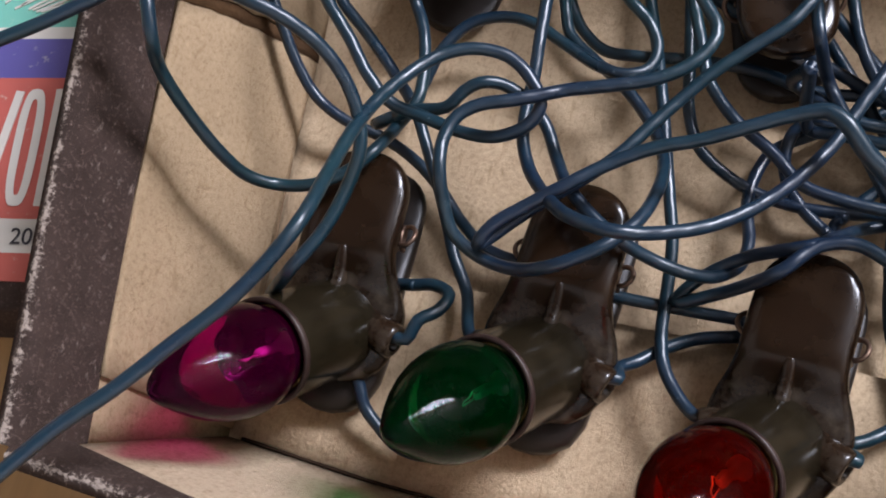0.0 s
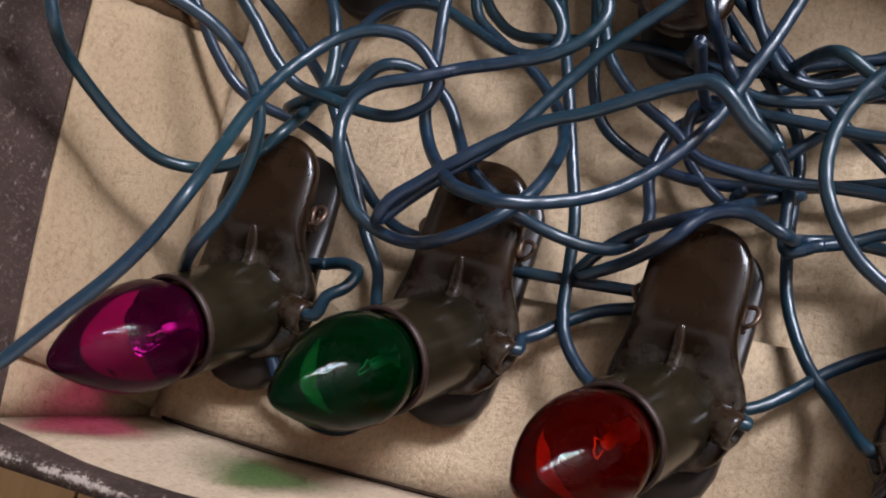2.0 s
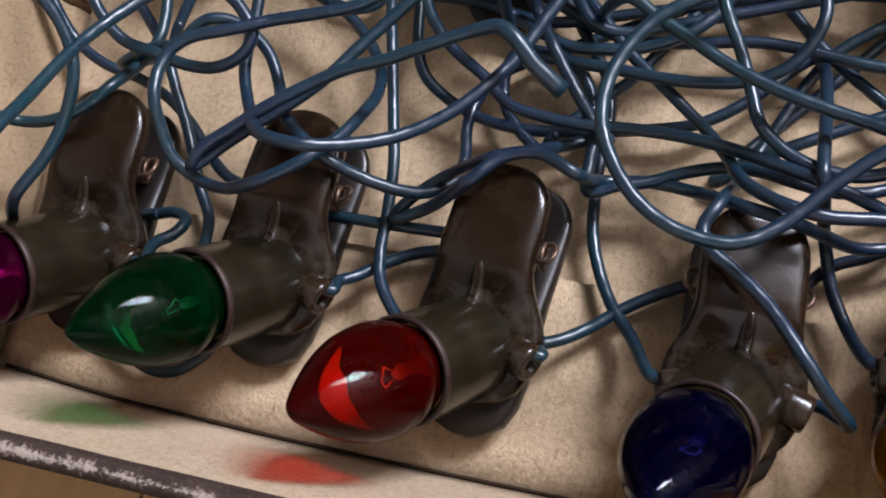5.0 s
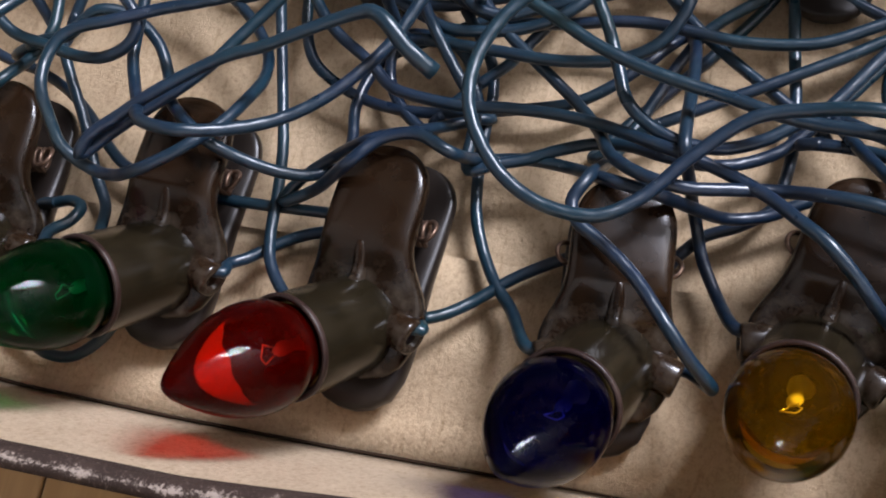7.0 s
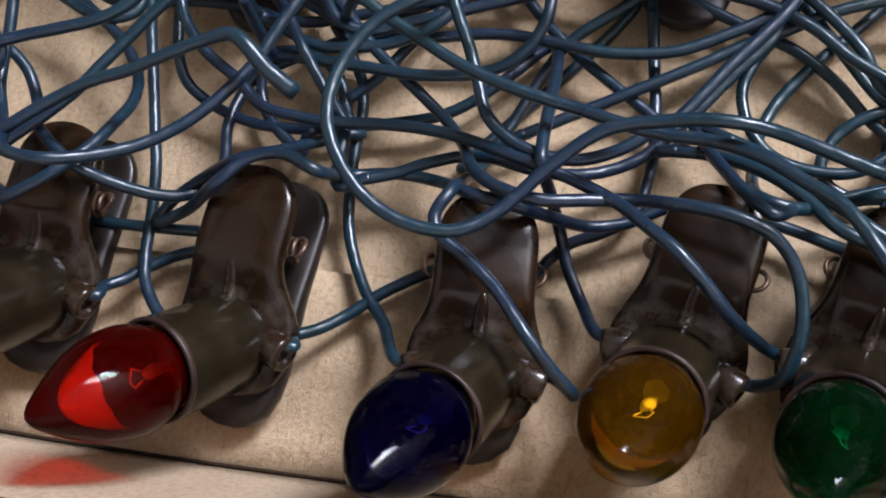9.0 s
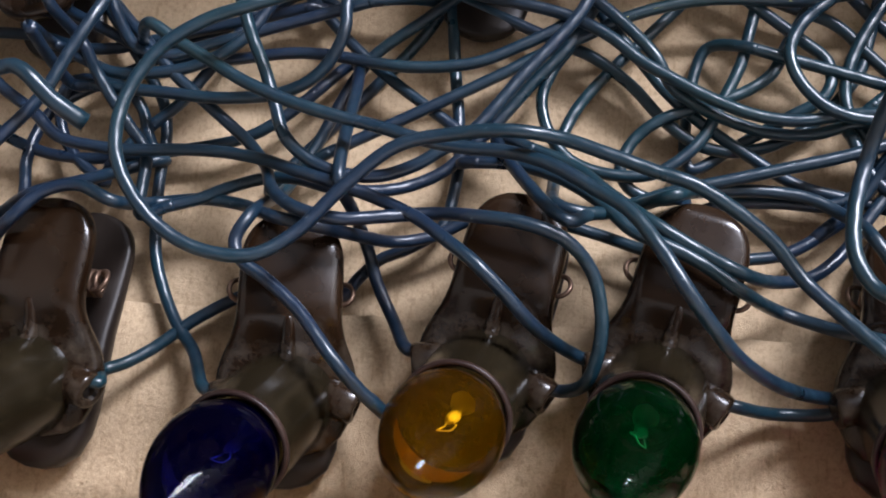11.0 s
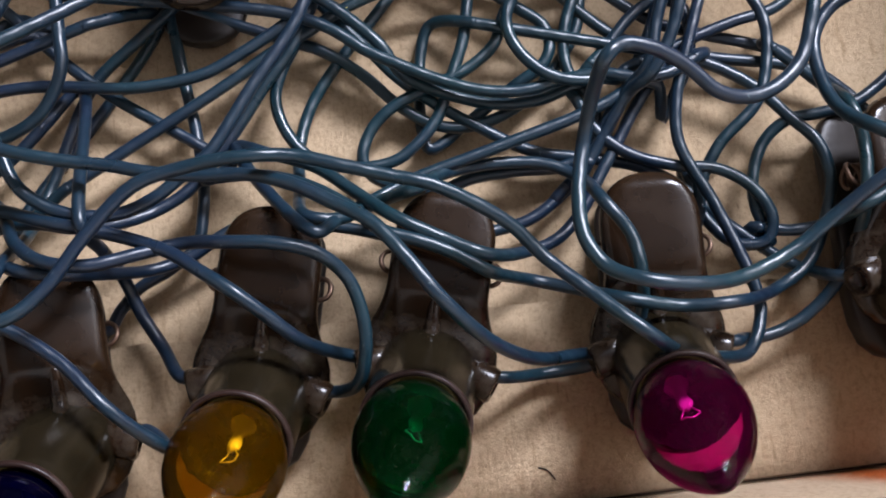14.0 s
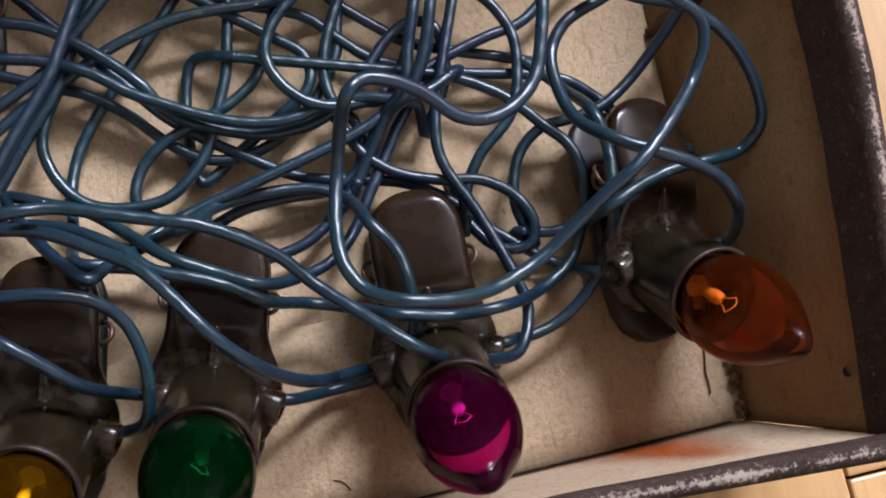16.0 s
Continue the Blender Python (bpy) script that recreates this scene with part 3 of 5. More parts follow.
def light_bulb(glass, label, lining_reach):
    """A candle-shaped bulb along z. Last value: how far the added dark lining reaches up from the neck."""
    b = tagged(new("light_bulb"), label, "light bulb", "coloured bulbs")
    bm = bmesh.new()
    turned(bm, [(s * MM, r * MM) for s, r in BULB], Matrix.Identity(4), 48, False, True)
    part("glass", bm, glass, b)
    bm = bmesh.new()
    turned(bm, [(s * MM, r * MM) for s, r in ((-11, 4.6), (-10.6, 5.6), (-9, 5.4), (-8, 5.8), (-7, 5.5), (-6, 5.8), (-4.6, 5.75), (-4.6, 5.2))], Matrix.Identity(4), 32, True, False)
    part("screw_cap", bm, BRASS, b, "brass screw cap")
    # Added dark lining stands in for the dark socket seen through the glass.
    bm = bmesh.new()
    n, loops = 72, []
    for k in range(13):
        loop = []
        for i in range(n):
            a = 2 * math.pi * i / n
            way = Vector((math.cos(a), math.sin(a), 0))
            top = lining_reach + 1.6 * noise.noise(way * 1.3 + Vector((0, 0, lining_reach))) + 0.9 * noise.noise(way * 4 + Vector((0, 0, lining_reach)))
            s = -4.4 + (top + 4.4) * (k / 12) ** 0.8
            r = bulb_radius(s) * 0.94 + 0.22 * noise.noise(way * 3 + Vector((0, 0, s * 0.5)))
            loop.append((way * r + Vector((0, 0, s))) * MM)
        loops.append(loop)
    rings(bm, loops, True, False)
    part("dark_base", bm, DARK_LINING, b, "dark lining added for the dark socket seen through the glass")
    bm = bmesh.new()
    loops = []
    for s, w, d in ((-4.4, 2.4, 2.4), (-2.6, 1.5, 1.4), (-0.8, 1.1, 0.9), (0.8, 1.2, 0.9), (2.4, 1.5, 1.0), (3.6, 1.3, 0.9), (4.4, 0.6, 0.4)):
        loops.append([Vector((w * math.cos(a), d * math.sin(a), s + 0.4 * math.sin(3 * a))) * MM for a in np.linspace(0, 2 * math.pi, 15)[:-1]])
    rings(bm, loops, False, True)
    part("stem", bm, STEM, b, "clear glass filament stem")
    bm = bmesh.new()
    for s in (-1, 1):
        tube(bm, [Vector(q) * MM for q in ((s * 0.6, 0, 3.6), (s * 0.9, 0.3, 5.4), (s * 1.8, 0.1, 7.2))], 0.16 * MM, 6)
    tube(bm, smooth_line([Vector(q) * MM for q in ((-1.8, 0.1, 7.2), (-0.8, 0.5, 7.9), (0.3, 0.2, 8.1), (1.8, 0.1, 7.2))], 0.15 * MM), 0.15 * MM, 6)
    part("filament", bm, FILAMENT, b, "coiled filament on wire supports")
    return b


# plan place of the rib, heading of the plate, lean of the body, lean of the socket, bulb
HOLDERS = [
    (18.8, 36.6, -90.0, 1.0, 18.0, "magenta", 20),
    (61.5, 38.0, -94.5, 2.9, 15.5, "green", 60),
    (106.0, 32.8, -95.0, 9.5, 11.3, "red", 100),
    (149.2, 32.4, -86.6, -10.1, 24.4, "blue", 0),
    (190.2, 39.2, -101.8, -0.0, 2.9, "amber", 30),
    (222.9, 38.8, -104.7, 1.8, 0.6, "green", 150),
    (266.1, 38.0, -92.1, 5.6, -3.1, "magenta", 200),
    (312.1, 48.2, -88.3, -16.7, 7.2, "orange", 45),
    (24.0, 119.0, 80, 0, 0, "", 0),
    (87.5, 115.0, 105, 0, 0, "", 0),
    (183.5, 124.5, 85, 0, 0, "", 0),
]
KIND = {"magenta": MAGENTA, "green": GREEN, "red": RED, "blue": BLUE, "amber": AMBER, "orange": ORANGE}
WORDS = {"magenta": "magenta glass candle-shaped bulb with dark pointed tip", "green": "dark green glass bulb with a clear filament mount",
         "red": "red glass candle-shaped bulb with shiny tip", "blue": "very dark blue glass candle-shaped bulb",
         "amber": "amber yellow glass bulb showing its filament", "orange": "orange glass bulb above a brass screw ring"}
LINING_REACH = {"magenta": 4.5, "green": 9.0, "red": 7.5, "blue": 8.0, "amber": 4.0, "orange": 3.5}
for x, y, heading, lean, swing, colour, spin in HOLDERS:
    m = pose(x * MM, y * MM, 0.0013, 0, lean, heading - 90)
    m.translation.z += abs(math.sin(radians(lean))) * 0.006
    holder = lamp_holder(swing)
    holder.matrix_basis = m
    if colour:
        bulb = light_bulb(KIND[colour], WORDS[colour], LINING_REACH[colour])
        bulb.matrix_basis = m @ axis_of(swing) @ pose(0, 0, 0.001, 0, 0, spin)

# ---- cords ----
CORD_R = 1.25
STRING = tagged(new("string_light_cord"), "dark teal plastic light cord lying in a loose tangle", "cord")


def one_cord(name, points, label, radii=None, mat=CORD):
    """Cord through plan points in millimetres."""
    line = smooth_line([Vector((x, y, max(z, 1.9))) * MM for x, y, z in points], 1.3 * MM)
    bm = bmesh.new()
    swell = [CORD_R * MM] * len(line)
    if radii:
        swell = [CORD_R * MM * float(np.interp(i / (len(line) - 1), [0, radii, min(1, radii + 0.03), 1], [1, 1, 1.2, 1.4])) for i in range(len(line))]
    phase = tube(bm, line, swell, 12)
    me = mesh_of(name, bm, mat)
    a = me.attributes.new("strand", "FLOAT", "POINT")
    a.data.foreach_set("value", phase)
    ob = new(name, me)
    ob.parent = STRING
    if label:
        ob["label"] = label
    return ob


def cord(points):
    one_cord("cord_run", points, "")


def sleeved_cord(points):
    one_cord("cord_run", points, "cord ending in a thicker sleeve", 0.9)


def printed_cord(points):
    ob = one_cord("cord_run", points, "cord with worn yellow print")
    line = smooth_line([Vector(p) * MM for p in points], 1.0 * MM)
    rng = random.Random(4)
    bm = bmesh.new()
    for i in range(int(len(line) * 0.45), int(len(line) * 0.85)):
        if rng.random() < 0.6:
            d = (line[i + 1] - line[i]).normalized()
            side = Vector((-d.y, d.x, 0)).normalized()
            q = line[i] + Vector((0, 0, 1.08 * MM)) + side * rng.uniform(-0.25, 0.25) * MM
            vs = box_into(bm, -0.35 * MM, 0.35 * MM, -0.3 * MM, 0.3 * MM, -0.1 * MM, 0.06 * MM)
            bmesh.ops.transform(bm, matrix=Matrix.Translation(q) @ Matrix.Rotation(math.atan2(d.y, d.x), 4, "Z"), verts=vs)
    part("worn_print", bm, INK_YELLOW, ob, "worn yellow marks", False)


cord([(-29.4, -47.9, 62), (-8.9, -19.6, 62), (-2.6, -10.9, 62), (4.2, -3.3, 62), (10.8, 5.3, 62), (17.4, 13.9, 62), (21.6, 21.3, 62), (24.8, 29.0, 62), (23.8, 40.6, 54), (23.4, 50.6, 48), (24.2, 58.1, 44), (27.3, 66.6, 40), (31.8, 72.6, 38), (37.3, 75.5, 37), (43.6, 75.7, 35.7), (48.5, 72.6, 34.4), (51.2, 68.6, 33), (49.5, 65.2, 31), (44.0, 62.5, 29), (37.3, 62.5, 28), (29.0, 64.2, 28), (22.0, 65.6, 29), (16.6, 69.7, 31), (12.0, 75.2, 33), (5.9, 81.6, 35), (1.8, 87.3, 35)])
cord([(-15.4, 65.3, 62), (-14.0, 62.2, 62), (-12.4, 56.5, 58.9), (-13.3, 54.5, 50.9), (-10.3, 51.0, 42.9), (-5.0, 47.0, 34.9), (-0.8, 45.5, 28.9), (4.7, 46.4, 24.9), (11.4, 47.8, 25.5), (17.1, 52.0, 25.5), (20.4, 56.4, 25.5), (21.9, 64.9, 19.9), (24.3, 71.2, 19.9), (23.4, 79.3, 19.9), (21.1, 86.7, 19.9), (17.6, 92.7, 19.9), (16.1, 95.6, 25.5), (7.9, 111.4, 25.5)])
cord([(-71.0, 28.9, 62), (-41.7, 47.9, 62), (-38.1, 50.2, 62), (-31.9, 54.4, 62), (-25.1, 59.7, 62), (-15.6, 66.4, 62), (-5.0, 67.0, 62), (4.0, 65.2, 62), (9.5, 64.6, 59.1), (16.0, 62.5, 54.1), (20.5, 58.8, 49.1), (23.4, 53.5, 45.1), (24.1, 49.1, 43.1), (22.3, 42.7, 39.1), (19.7, 35.3, 37.1), (15.1, 27.4, 35.1), (5.2, 25.7, 12.5073), (8.2, 25.5, 12.7707)])
cord([(-21.2, 122.2, 22), (-13.2, 91.6, 22), (-12.1, 87.5, 20), (-9.4, 83.1, 18), (-5.5, 77.2, 14), (-0.6, 72.1, 10), (6.3, 68.8, 8), (15.2, 67.1, 6), (22.9, 63.8, 5), (29.8, 58.7, 5), (35.6, 53.0, 5), (42.5, 47.9, 6), (51.2, 46.0, 7)])
cord([(-21.3, 128.7, 15), (-3.6, 98.9, 15), (-0.2, 93.2, 14), (7.3, 86.8, 13), (14.7, 79.9, 12), (21.9, 72.1, 12), (26.8, 63.9, 11), (31.2, 56.1, 9), (34.1, 50.3, 8), (36.6, 45.1, 7), (41.1, 38.2, 7), (45.6, 28.3, 12.8596), (48.6, 28.0, 13.0097)])
cord([(21.2, 66.2, 21.2), (25.4, 67.3, 23.2), (31.6, 68.6, 24.2), (34.3, 72.0, 25.2), (37.3, 74.0, 26.2), (41.3, 75.1, 24.7), (46.0, 73.7, 23.1), (50.7, 69.9, 21.6), (54.4, 63.6, 21.1), (58.5, 56.8, 25.5), (63.3, 52.5, 26), (69.2, 48.9, 25.5), (75.6, 47.7, 20.9), (83.0, 47.4, 17.4), (87.9, 49.1, 13.9), (91.5, 53.2, 10.9), (92.2, 58.6, 8.9), (90.4, 67.3, 6.9), (90.8, 73.2, 5.9), (93.0, 79.6, 4.9), (98.3, 83.8, 4.9), (103.3, 87.1, 3.9), (108.3, 89.9, 3.9), (138.7, 107.2, 3.9)])
cord([(52.9, 127.3, 34), (72.7, 98.4, 34), (75.6, 94.1, 34), (79.2, 88.9, 34), (78.9, 85.3, 34), (75.8, 80.7, 34), (70.5, 76.9, 34), (62.8, 74.1, 34), (55.0, 71.7, 34), (51.4, 69.6, 35), (45.9, 66.9, 36), (41.0, 65.2, 36), (37.5, 62.3, 36), (36.1, 57.4, 36), (37.0, 51.4, 36), (38.4, 46.7, 32), (40.6, 42.7, 29), (45.1, 40.3, 26), (52.2, 38.4, 28), (58.8, 38.5, 32), (65.1, 41.9, 33), (69.3, 45.3, 33), (72.9, 51.3, 30), (74.4, 58.3, 25.5), (74.2, 66.7, 19), (71.6, 73.9, 15), (66.1, 81.2, 13), (60.6, 85.9, 13), (55.0, 89.9, 12), (49.1, 94.7, 12), (46.2, 102.2, 12), (33.3, 134.8, 12)])
cord([(21.1, 79.3, 9), (23.6, 87.4, 11), (28.3, 93.5, 12), (35.2, 95.7, 13), (41.6, 94.7, 14), (48.9, 91.2, 14), (56.8, 87.5, 14), (62.7, 86.8, 14), (66.6, 89.5, 13), (67.3, 94.1, 13), (64.6, 98.9, 14), (59.7, 102.8, 15), (55.8, 107.4, 15), (33.2, 134.1, 15)])
cord([(53.3, 138.3, 7.1), (63.7, 105.4, 7.1), (67.3, 94.3, 9.1), (70.0, 85.3, 10.1), (72.7, 75.8, 10.1), (75.9, 64.2, 10.1), (78.3, 55.2, 10.1), (79.3, 45.3, 9.1), (80.1, 36.5, 9.1), (82.3, 30.1, 10.1), (88.8, 23.2, 11.7356), (91.8, 23.0, 12.2299)])
cord([(39.9, 132.5, 27.4), (45.2, 97.9, 27.4), (45.9, 93.0, 27.4), (46.6, 84.4, 27.4), (47.2, 77.1, 26.4), (47.1, 71.0, 25.4), (48.0, 64.6, 25.4), (50.6, 58.8, 26.4), (55.3, 52.6, 31.4), (62.8, 45.4, 41.4), (71.0, 43.8, 43.4), (78.8, 46.7, 39.4), (86.5, 51.5, 35.4), (93.1, 57.4, 33.4), (98.6, 64.2, 32.4), (103.2, 72.0, 31.4), (106.6, 80.4, 31.4), (109.3, 86.5, 31.4), (111.5, 93.1, 30.4), (122.7, 125.9, 30.4)])
sleeved_cord([(112.5, 128.7, 32), (94.7, 98.6, 32), (91.6, 93.3, 32), (85.7, 87.6, 31), (79.8, 81.8, 30), (74.9, 75.6, 29), (70.9, 69.7, 29), (67.1, 63.8, 29), (62.1, 58.1, 29), (55.3, 51.6, 29), (50.5, 45.8, 30), (47.3, 42.1, 30), (46.2, 40.7, 31), (48.2, 44.0, 32.8), (53.4, 48.6, 33.6), (59.6, 53.2, 35.3), (66.3, 58.8, 35.1), (73.4, 62.9, 35.9), (80.6, 65.4, 36.7), (86.9, 68.1, 38), (95.0, 71.8, 39), (100.8, 73.2, 40), (104.0, 71.4, 40), (107.5, 68.3, 38), (110.7, 66.4, 36), (113.4, 65.2, 34)])
cord([(64.1, 126.6, 14.4), (76.4, 93.8, 14.4), (78.4, 88.5, 14.4), (84.6, 81.2, 14.4), (93.6, 75.0, 14.4), (99.7, 69.9, 14.4), (107.3, 68.3, 14.4), (115.7, 67.8, 14.4), (124.9, 68.4, 14.4), (134.3, 67.9, 15.4), (142.8, 65.7, 18.4), (152.5, 61.1, 24.4), (160.3, 58.4, 26.4), (167.6, 56.0, 26.4), (175.0, 52.5, 27.4), (181.2, 47.5, 30.4), (186.3, 43.3, 32.4), (191.5, 38.9, 30.4), (197.2, 34.2, 25.5), (205.8, 31.9, 13.0281), (208.7, 31.2, 13.122)])
cord([(67.0, 130.3, 8), (73.5, 95.9, 8), (75.8, 83.6, 8), (79.3, 76.5, 8), (85.2, 72.4, 7), (92.5, 69.8, 6), (100.3, 68.7, 6), (110.1, 69.3, 6), (120.6, 71.2, 6), (128.7, 72.9, 6), (135.4, 74.9, 6), (140.7, 78.1, 6), (145.8, 82.6, 6), (149.3, 86.2, 6)])
cord([(96.0, 87.9, 25.5), (94.5, 91.0, 13), (101.5, 87.7, 13), (108.2, 85.1, 13), (115.4, 85.3, 13), (123.4, 86.8, 13), (130.1, 89.5, 14), (135.6, 94.6, 14), (138.7, 100.1, 14), (156.0, 130.6, 14)])
cord([(73.4, 110.5, 9), (105.1, 95.7, 9), (113.3, 91.8, 9), (119.8, 90.2, 9), (129.3, 90.7, 9), (143.2, 92.4, 10), (150.2, 92.5, 10), (158.3, 91.5, 10), (166.3, 90.5, 10), (175.0, 90.8, 10), (182.4, 92.2, 10), (190.6, 96.2, 10), (199.4, 101.5, 10), (204.4, 106.4, 10), (229.5, 130.7, 10)])
cord([(109.7, 94.6, 3), (121.6, 87.2, 31.1), (126.6, 84.1, 31.1), (133.9, 80.1, 31.1), (141.0, 76.1, 31.1), (150.0, 72.5, 31.1), (158.5, 70.1, 31.1), (166.8, 68.3, 31.1), (174.0, 66.0, 32.1), (180.8, 64.8, 32.1), (190.8, 63.4, 34.1), (198.8, 59.8, 38.1), (205.5, 55.1, 41.1), (211.9, 50.2, 44.1), (217.1, 43.1, 46.1), (221.4, 36.6, 46.1), (226.2, 31.6, 42.1), (231.4, 28.1, 36.1), (237.8, 25.9, 30.1), (250.1, 27.5, 12.4118), (253.1, 27.4, 12.705)])
cord([(124.2, 125.9, 25), (137.4, 93.5, 25), (139.3, 88.8, 25), (142.7, 81.9, 25), (145.5, 75.0, 25), (148.2, 68.3, 25), (153.2, 63.8, 25), (159.8, 61.2, 25), (166.9, 61.0, 25), (173.6, 63.6, 25), (178.2, 66.9, 25), (183.6, 70.9, 25), (187.9, 76.5, 25), (192.2, 82.6, 25), (198.1, 90.1, 25), (201.7, 95.1, 25), (204.2, 100.0, 25), (220.1, 131.2, 25)])
cord([(200.7, 129.9, 6), (174.3, 106.9, 6), (169.2, 102.5, 6), (160.0, 95.0, 5), (155.3, 87.8, 4), (152.0, 79.8, 4), (148.6, 71.8, 4), (145.7, 63.5, 8), (143.7, 51.7, 25.5), (141.7, 46.9, 25.5), (143.4, 43.3, 25.5), (147.8, 40.4, 25.5), (154.9, 34.7, 26), (162.2, 26.2, 27), (166.8, 21.6, 24), (171.2, 18.2, 20), (166.2, 22.4, 11.6307), (163.2, 22.2, 12.1548)])
cord([(206.0, 136.0, 6), (186.0, 118.0, 18), (162.0, 98.0, 34), (143.4, 87.3, 40), (135.0, 83.8, 40), (127.5, 77.9, 40), (122.6, 68.2, 40), (122.2, 58.7, 40), (125.4, 51.4, 39), (130.7, 45.7, 37), (138.3, 41.9, 36), (147.7, 41.6, 35), (154.7, 46.4, 34), (162.1, 54.9, 34.5), (171.4, 62.7, 36.2), (181.4, 64.9, 37.5), (191.2, 65.0, 39.9), (199.7, 64.6, 38.7), (208.3, 61.6, 39.6), (215.9, 59.1, 39.5), (223.4, 56.7, 39.4), (235.9, 49.6, 35.2), (241.8, 43.3, 32.9), (247.7, 37.1, 34.6), (257.5, 27.1, 37.8), (264.5, 24.1, 29.5), (272.6, 23.3, 21.3), (281.1, 24.3, 15.3), (285.6, 32.7, 12.3), (284.4, 40.2, 12.3), (280.1, 54.8, 11.3), (275.1, 67.7, 11.3), (276.2, 77.6, 11.3), (279.7, 87.2, 11.3), (282.6, 94.5, 11.3), (295.8, 127.0, 11.3)])
cord([(87.3, 122.1, 5), (108.4, 94.2, 5), (113.5, 87.3, 5), (116.9, 81.7, 5), (118.4, 75.3, 5), (118.4, 66.3, 5), (118.8, 58.8, 5), (120.2, 49.0, 5), (122.8, 42.1, 5), (126.7, 35.3, 6), (131.5, 29.6, 8), (137.7, 20.7, 16.6964), (140.6, 20.9, 16.1724)])
cord([(114.4, 21.0, 16.0192), (117.3, 20.7, 16.5134), (115.2, 23.8, 11), (118.8, 26.0, 9), (123.4, 29.8, 7), (130.0, 35.8, 6), (137.1, 40.4, 6), (142.8, 43.3, 6)])
cord([(148.0, 129.3, 6), (131.1, 98.7, 6), (128.4, 93.7, 6), (124.6, 88.0, 6), (120.9, 82.3, 6), (115.8, 77.1, 6), (111.8, 72.7, 6), (108.0, 67.7, 6)])
cord([(117.9, 68.2, 7.8), (111.8, 65.0, 9.8), (107.3, 60.0, 16.8), (102.7, 54.3, 25.5), (92.0, 53.0, 15.8), (84.5, 48.4, 11.8), (81.3, 43.7, 10.8), (88.3, 45.7, 13.8), (98.3, 48.5, 25.5), (103.8, 54.4, 25.5), (110.2, 56.1, 25.5), (117.5, 53.3, 25.5), (120.8, 57.9, 11.8), (129.6, 59.5, 10.8), (138.0, 58.2, 12.8), (148.9, 51.8, 25.5), (156.3, 50.6, 25.5), (162.2, 51.4, 18.8), (169.3, 52.9, 10.8), (176.5, 55.2, 8.8), (181.4, 58.0, 8.8), (186.3, 60.4, 8.8)])
cord([(92.6, 114.8, 12.5), (116.8, 89.6, 12.5), (121.4, 84.9, 12.5), (127.0, 80.4, 12.5), (132.5, 76.0, 12.5), (137.8, 71.6, 12.5), (142.3, 66.4, 14.5), (147.3, 57.4, 23.5), (154.3, 52.1, 29.5), (161.5, 50.9, 29.5), (169.1, 52.4, 27.5), (177.8, 54.1, 25.5), (185.9, 52.4, 30.5), (194.9, 50.8, 32.5), (201.7, 48.6, 31.5), (206.5, 44.6, 27.5), (208.5, 39.0, 25.5), (208.8, 32.4, 23.5), (206.8, 26.1, 19.5), (202.2, 25.4, 13.3), (199.2, 26.0, 13.3)])
cord([(161.6, 56.1, 20), (162.5, 54.4, 13), (163.9, 51.0, 9), (165.6, 45.9, 7), (169.7, 38.2, 7), (173.8, 31.3, 13.3), (176.7, 30.7, 13.3)])
cord([(161.6, 46.6, 5), (165.4, 50.7, 5), (171.5, 53.7, 5), (177.3, 58.2, 5), (179.1, 65.6, 5), (179.6, 72.8, 5), (178.9, 81.3, 5), (177.5, 91.1, 5), (175.9, 103.8, 5), (175.3, 109.0, 5), (170.9, 143.7, 5)])
cord([(125.7, 128.8, 6), (149.5, 103.2, 6), (155.1, 97.2, 6), (163.0, 90.3, 6), (170.5, 84.8, 6), (176.6, 80.5, 6), (183.7, 75.3, 6)])
cord([(123.5, 56.8, 13), (129.8, 59.2, 12), (135.0, 61.7, 12), (142.7, 63.8, 13), (149.6, 62.9, 16), (156.5, 60.9, 18), (162.7, 61.8, 14), (169.9, 64.5, 10), (176.9, 68.4, 9), (181.6, 73.2, 9), (187.2, 79.8, 9), (193.6, 88.5, 9), (200.0, 96.5, 9), (202.9, 101.8, 9), (219.6, 132.5, 9)])
cord([(106.2, 64.3, 6), (101.1, 68.2, 6), (96.9, 73.6, 6), (95.6, 79.6, 7), (97.2, 84.6, 8), (103.3, 85.5, 8), (109.2, 83.9, 8), (112.9, 80.2, 7), (115.4, 74.0, 7)])
cord([(103.6, 82.5, 12), (111.3, 81.6, 13), (120.1, 80.7, 14), (128.6, 79.6, 15), (136.8, 79.4, 16), (144.6, 80.4, 17), (150.8, 83.4, 18), (154.5, 88.1, 19), (156.4, 93.3, 20), (156.2, 98.3, 20), (154.8, 133.3, 20)])
cord([(217.9, 135.0, 7), (203.3, 103.1, 7), (201.6, 99.4, 7), (197.2, 92.1, 7), (195.5, 86.0, 7), (197.3, 78.8, 7), (201.8, 73.1, 7), (209.0, 70.5, 7), (217.8, 70.8, 7), (223.4, 74.3, 7), (227.9, 79.4, 7), (231.4, 87.1, 7), (235.0, 95.6, 7), (236.4, 101.8, 7), (243.6, 136.0, 7)])
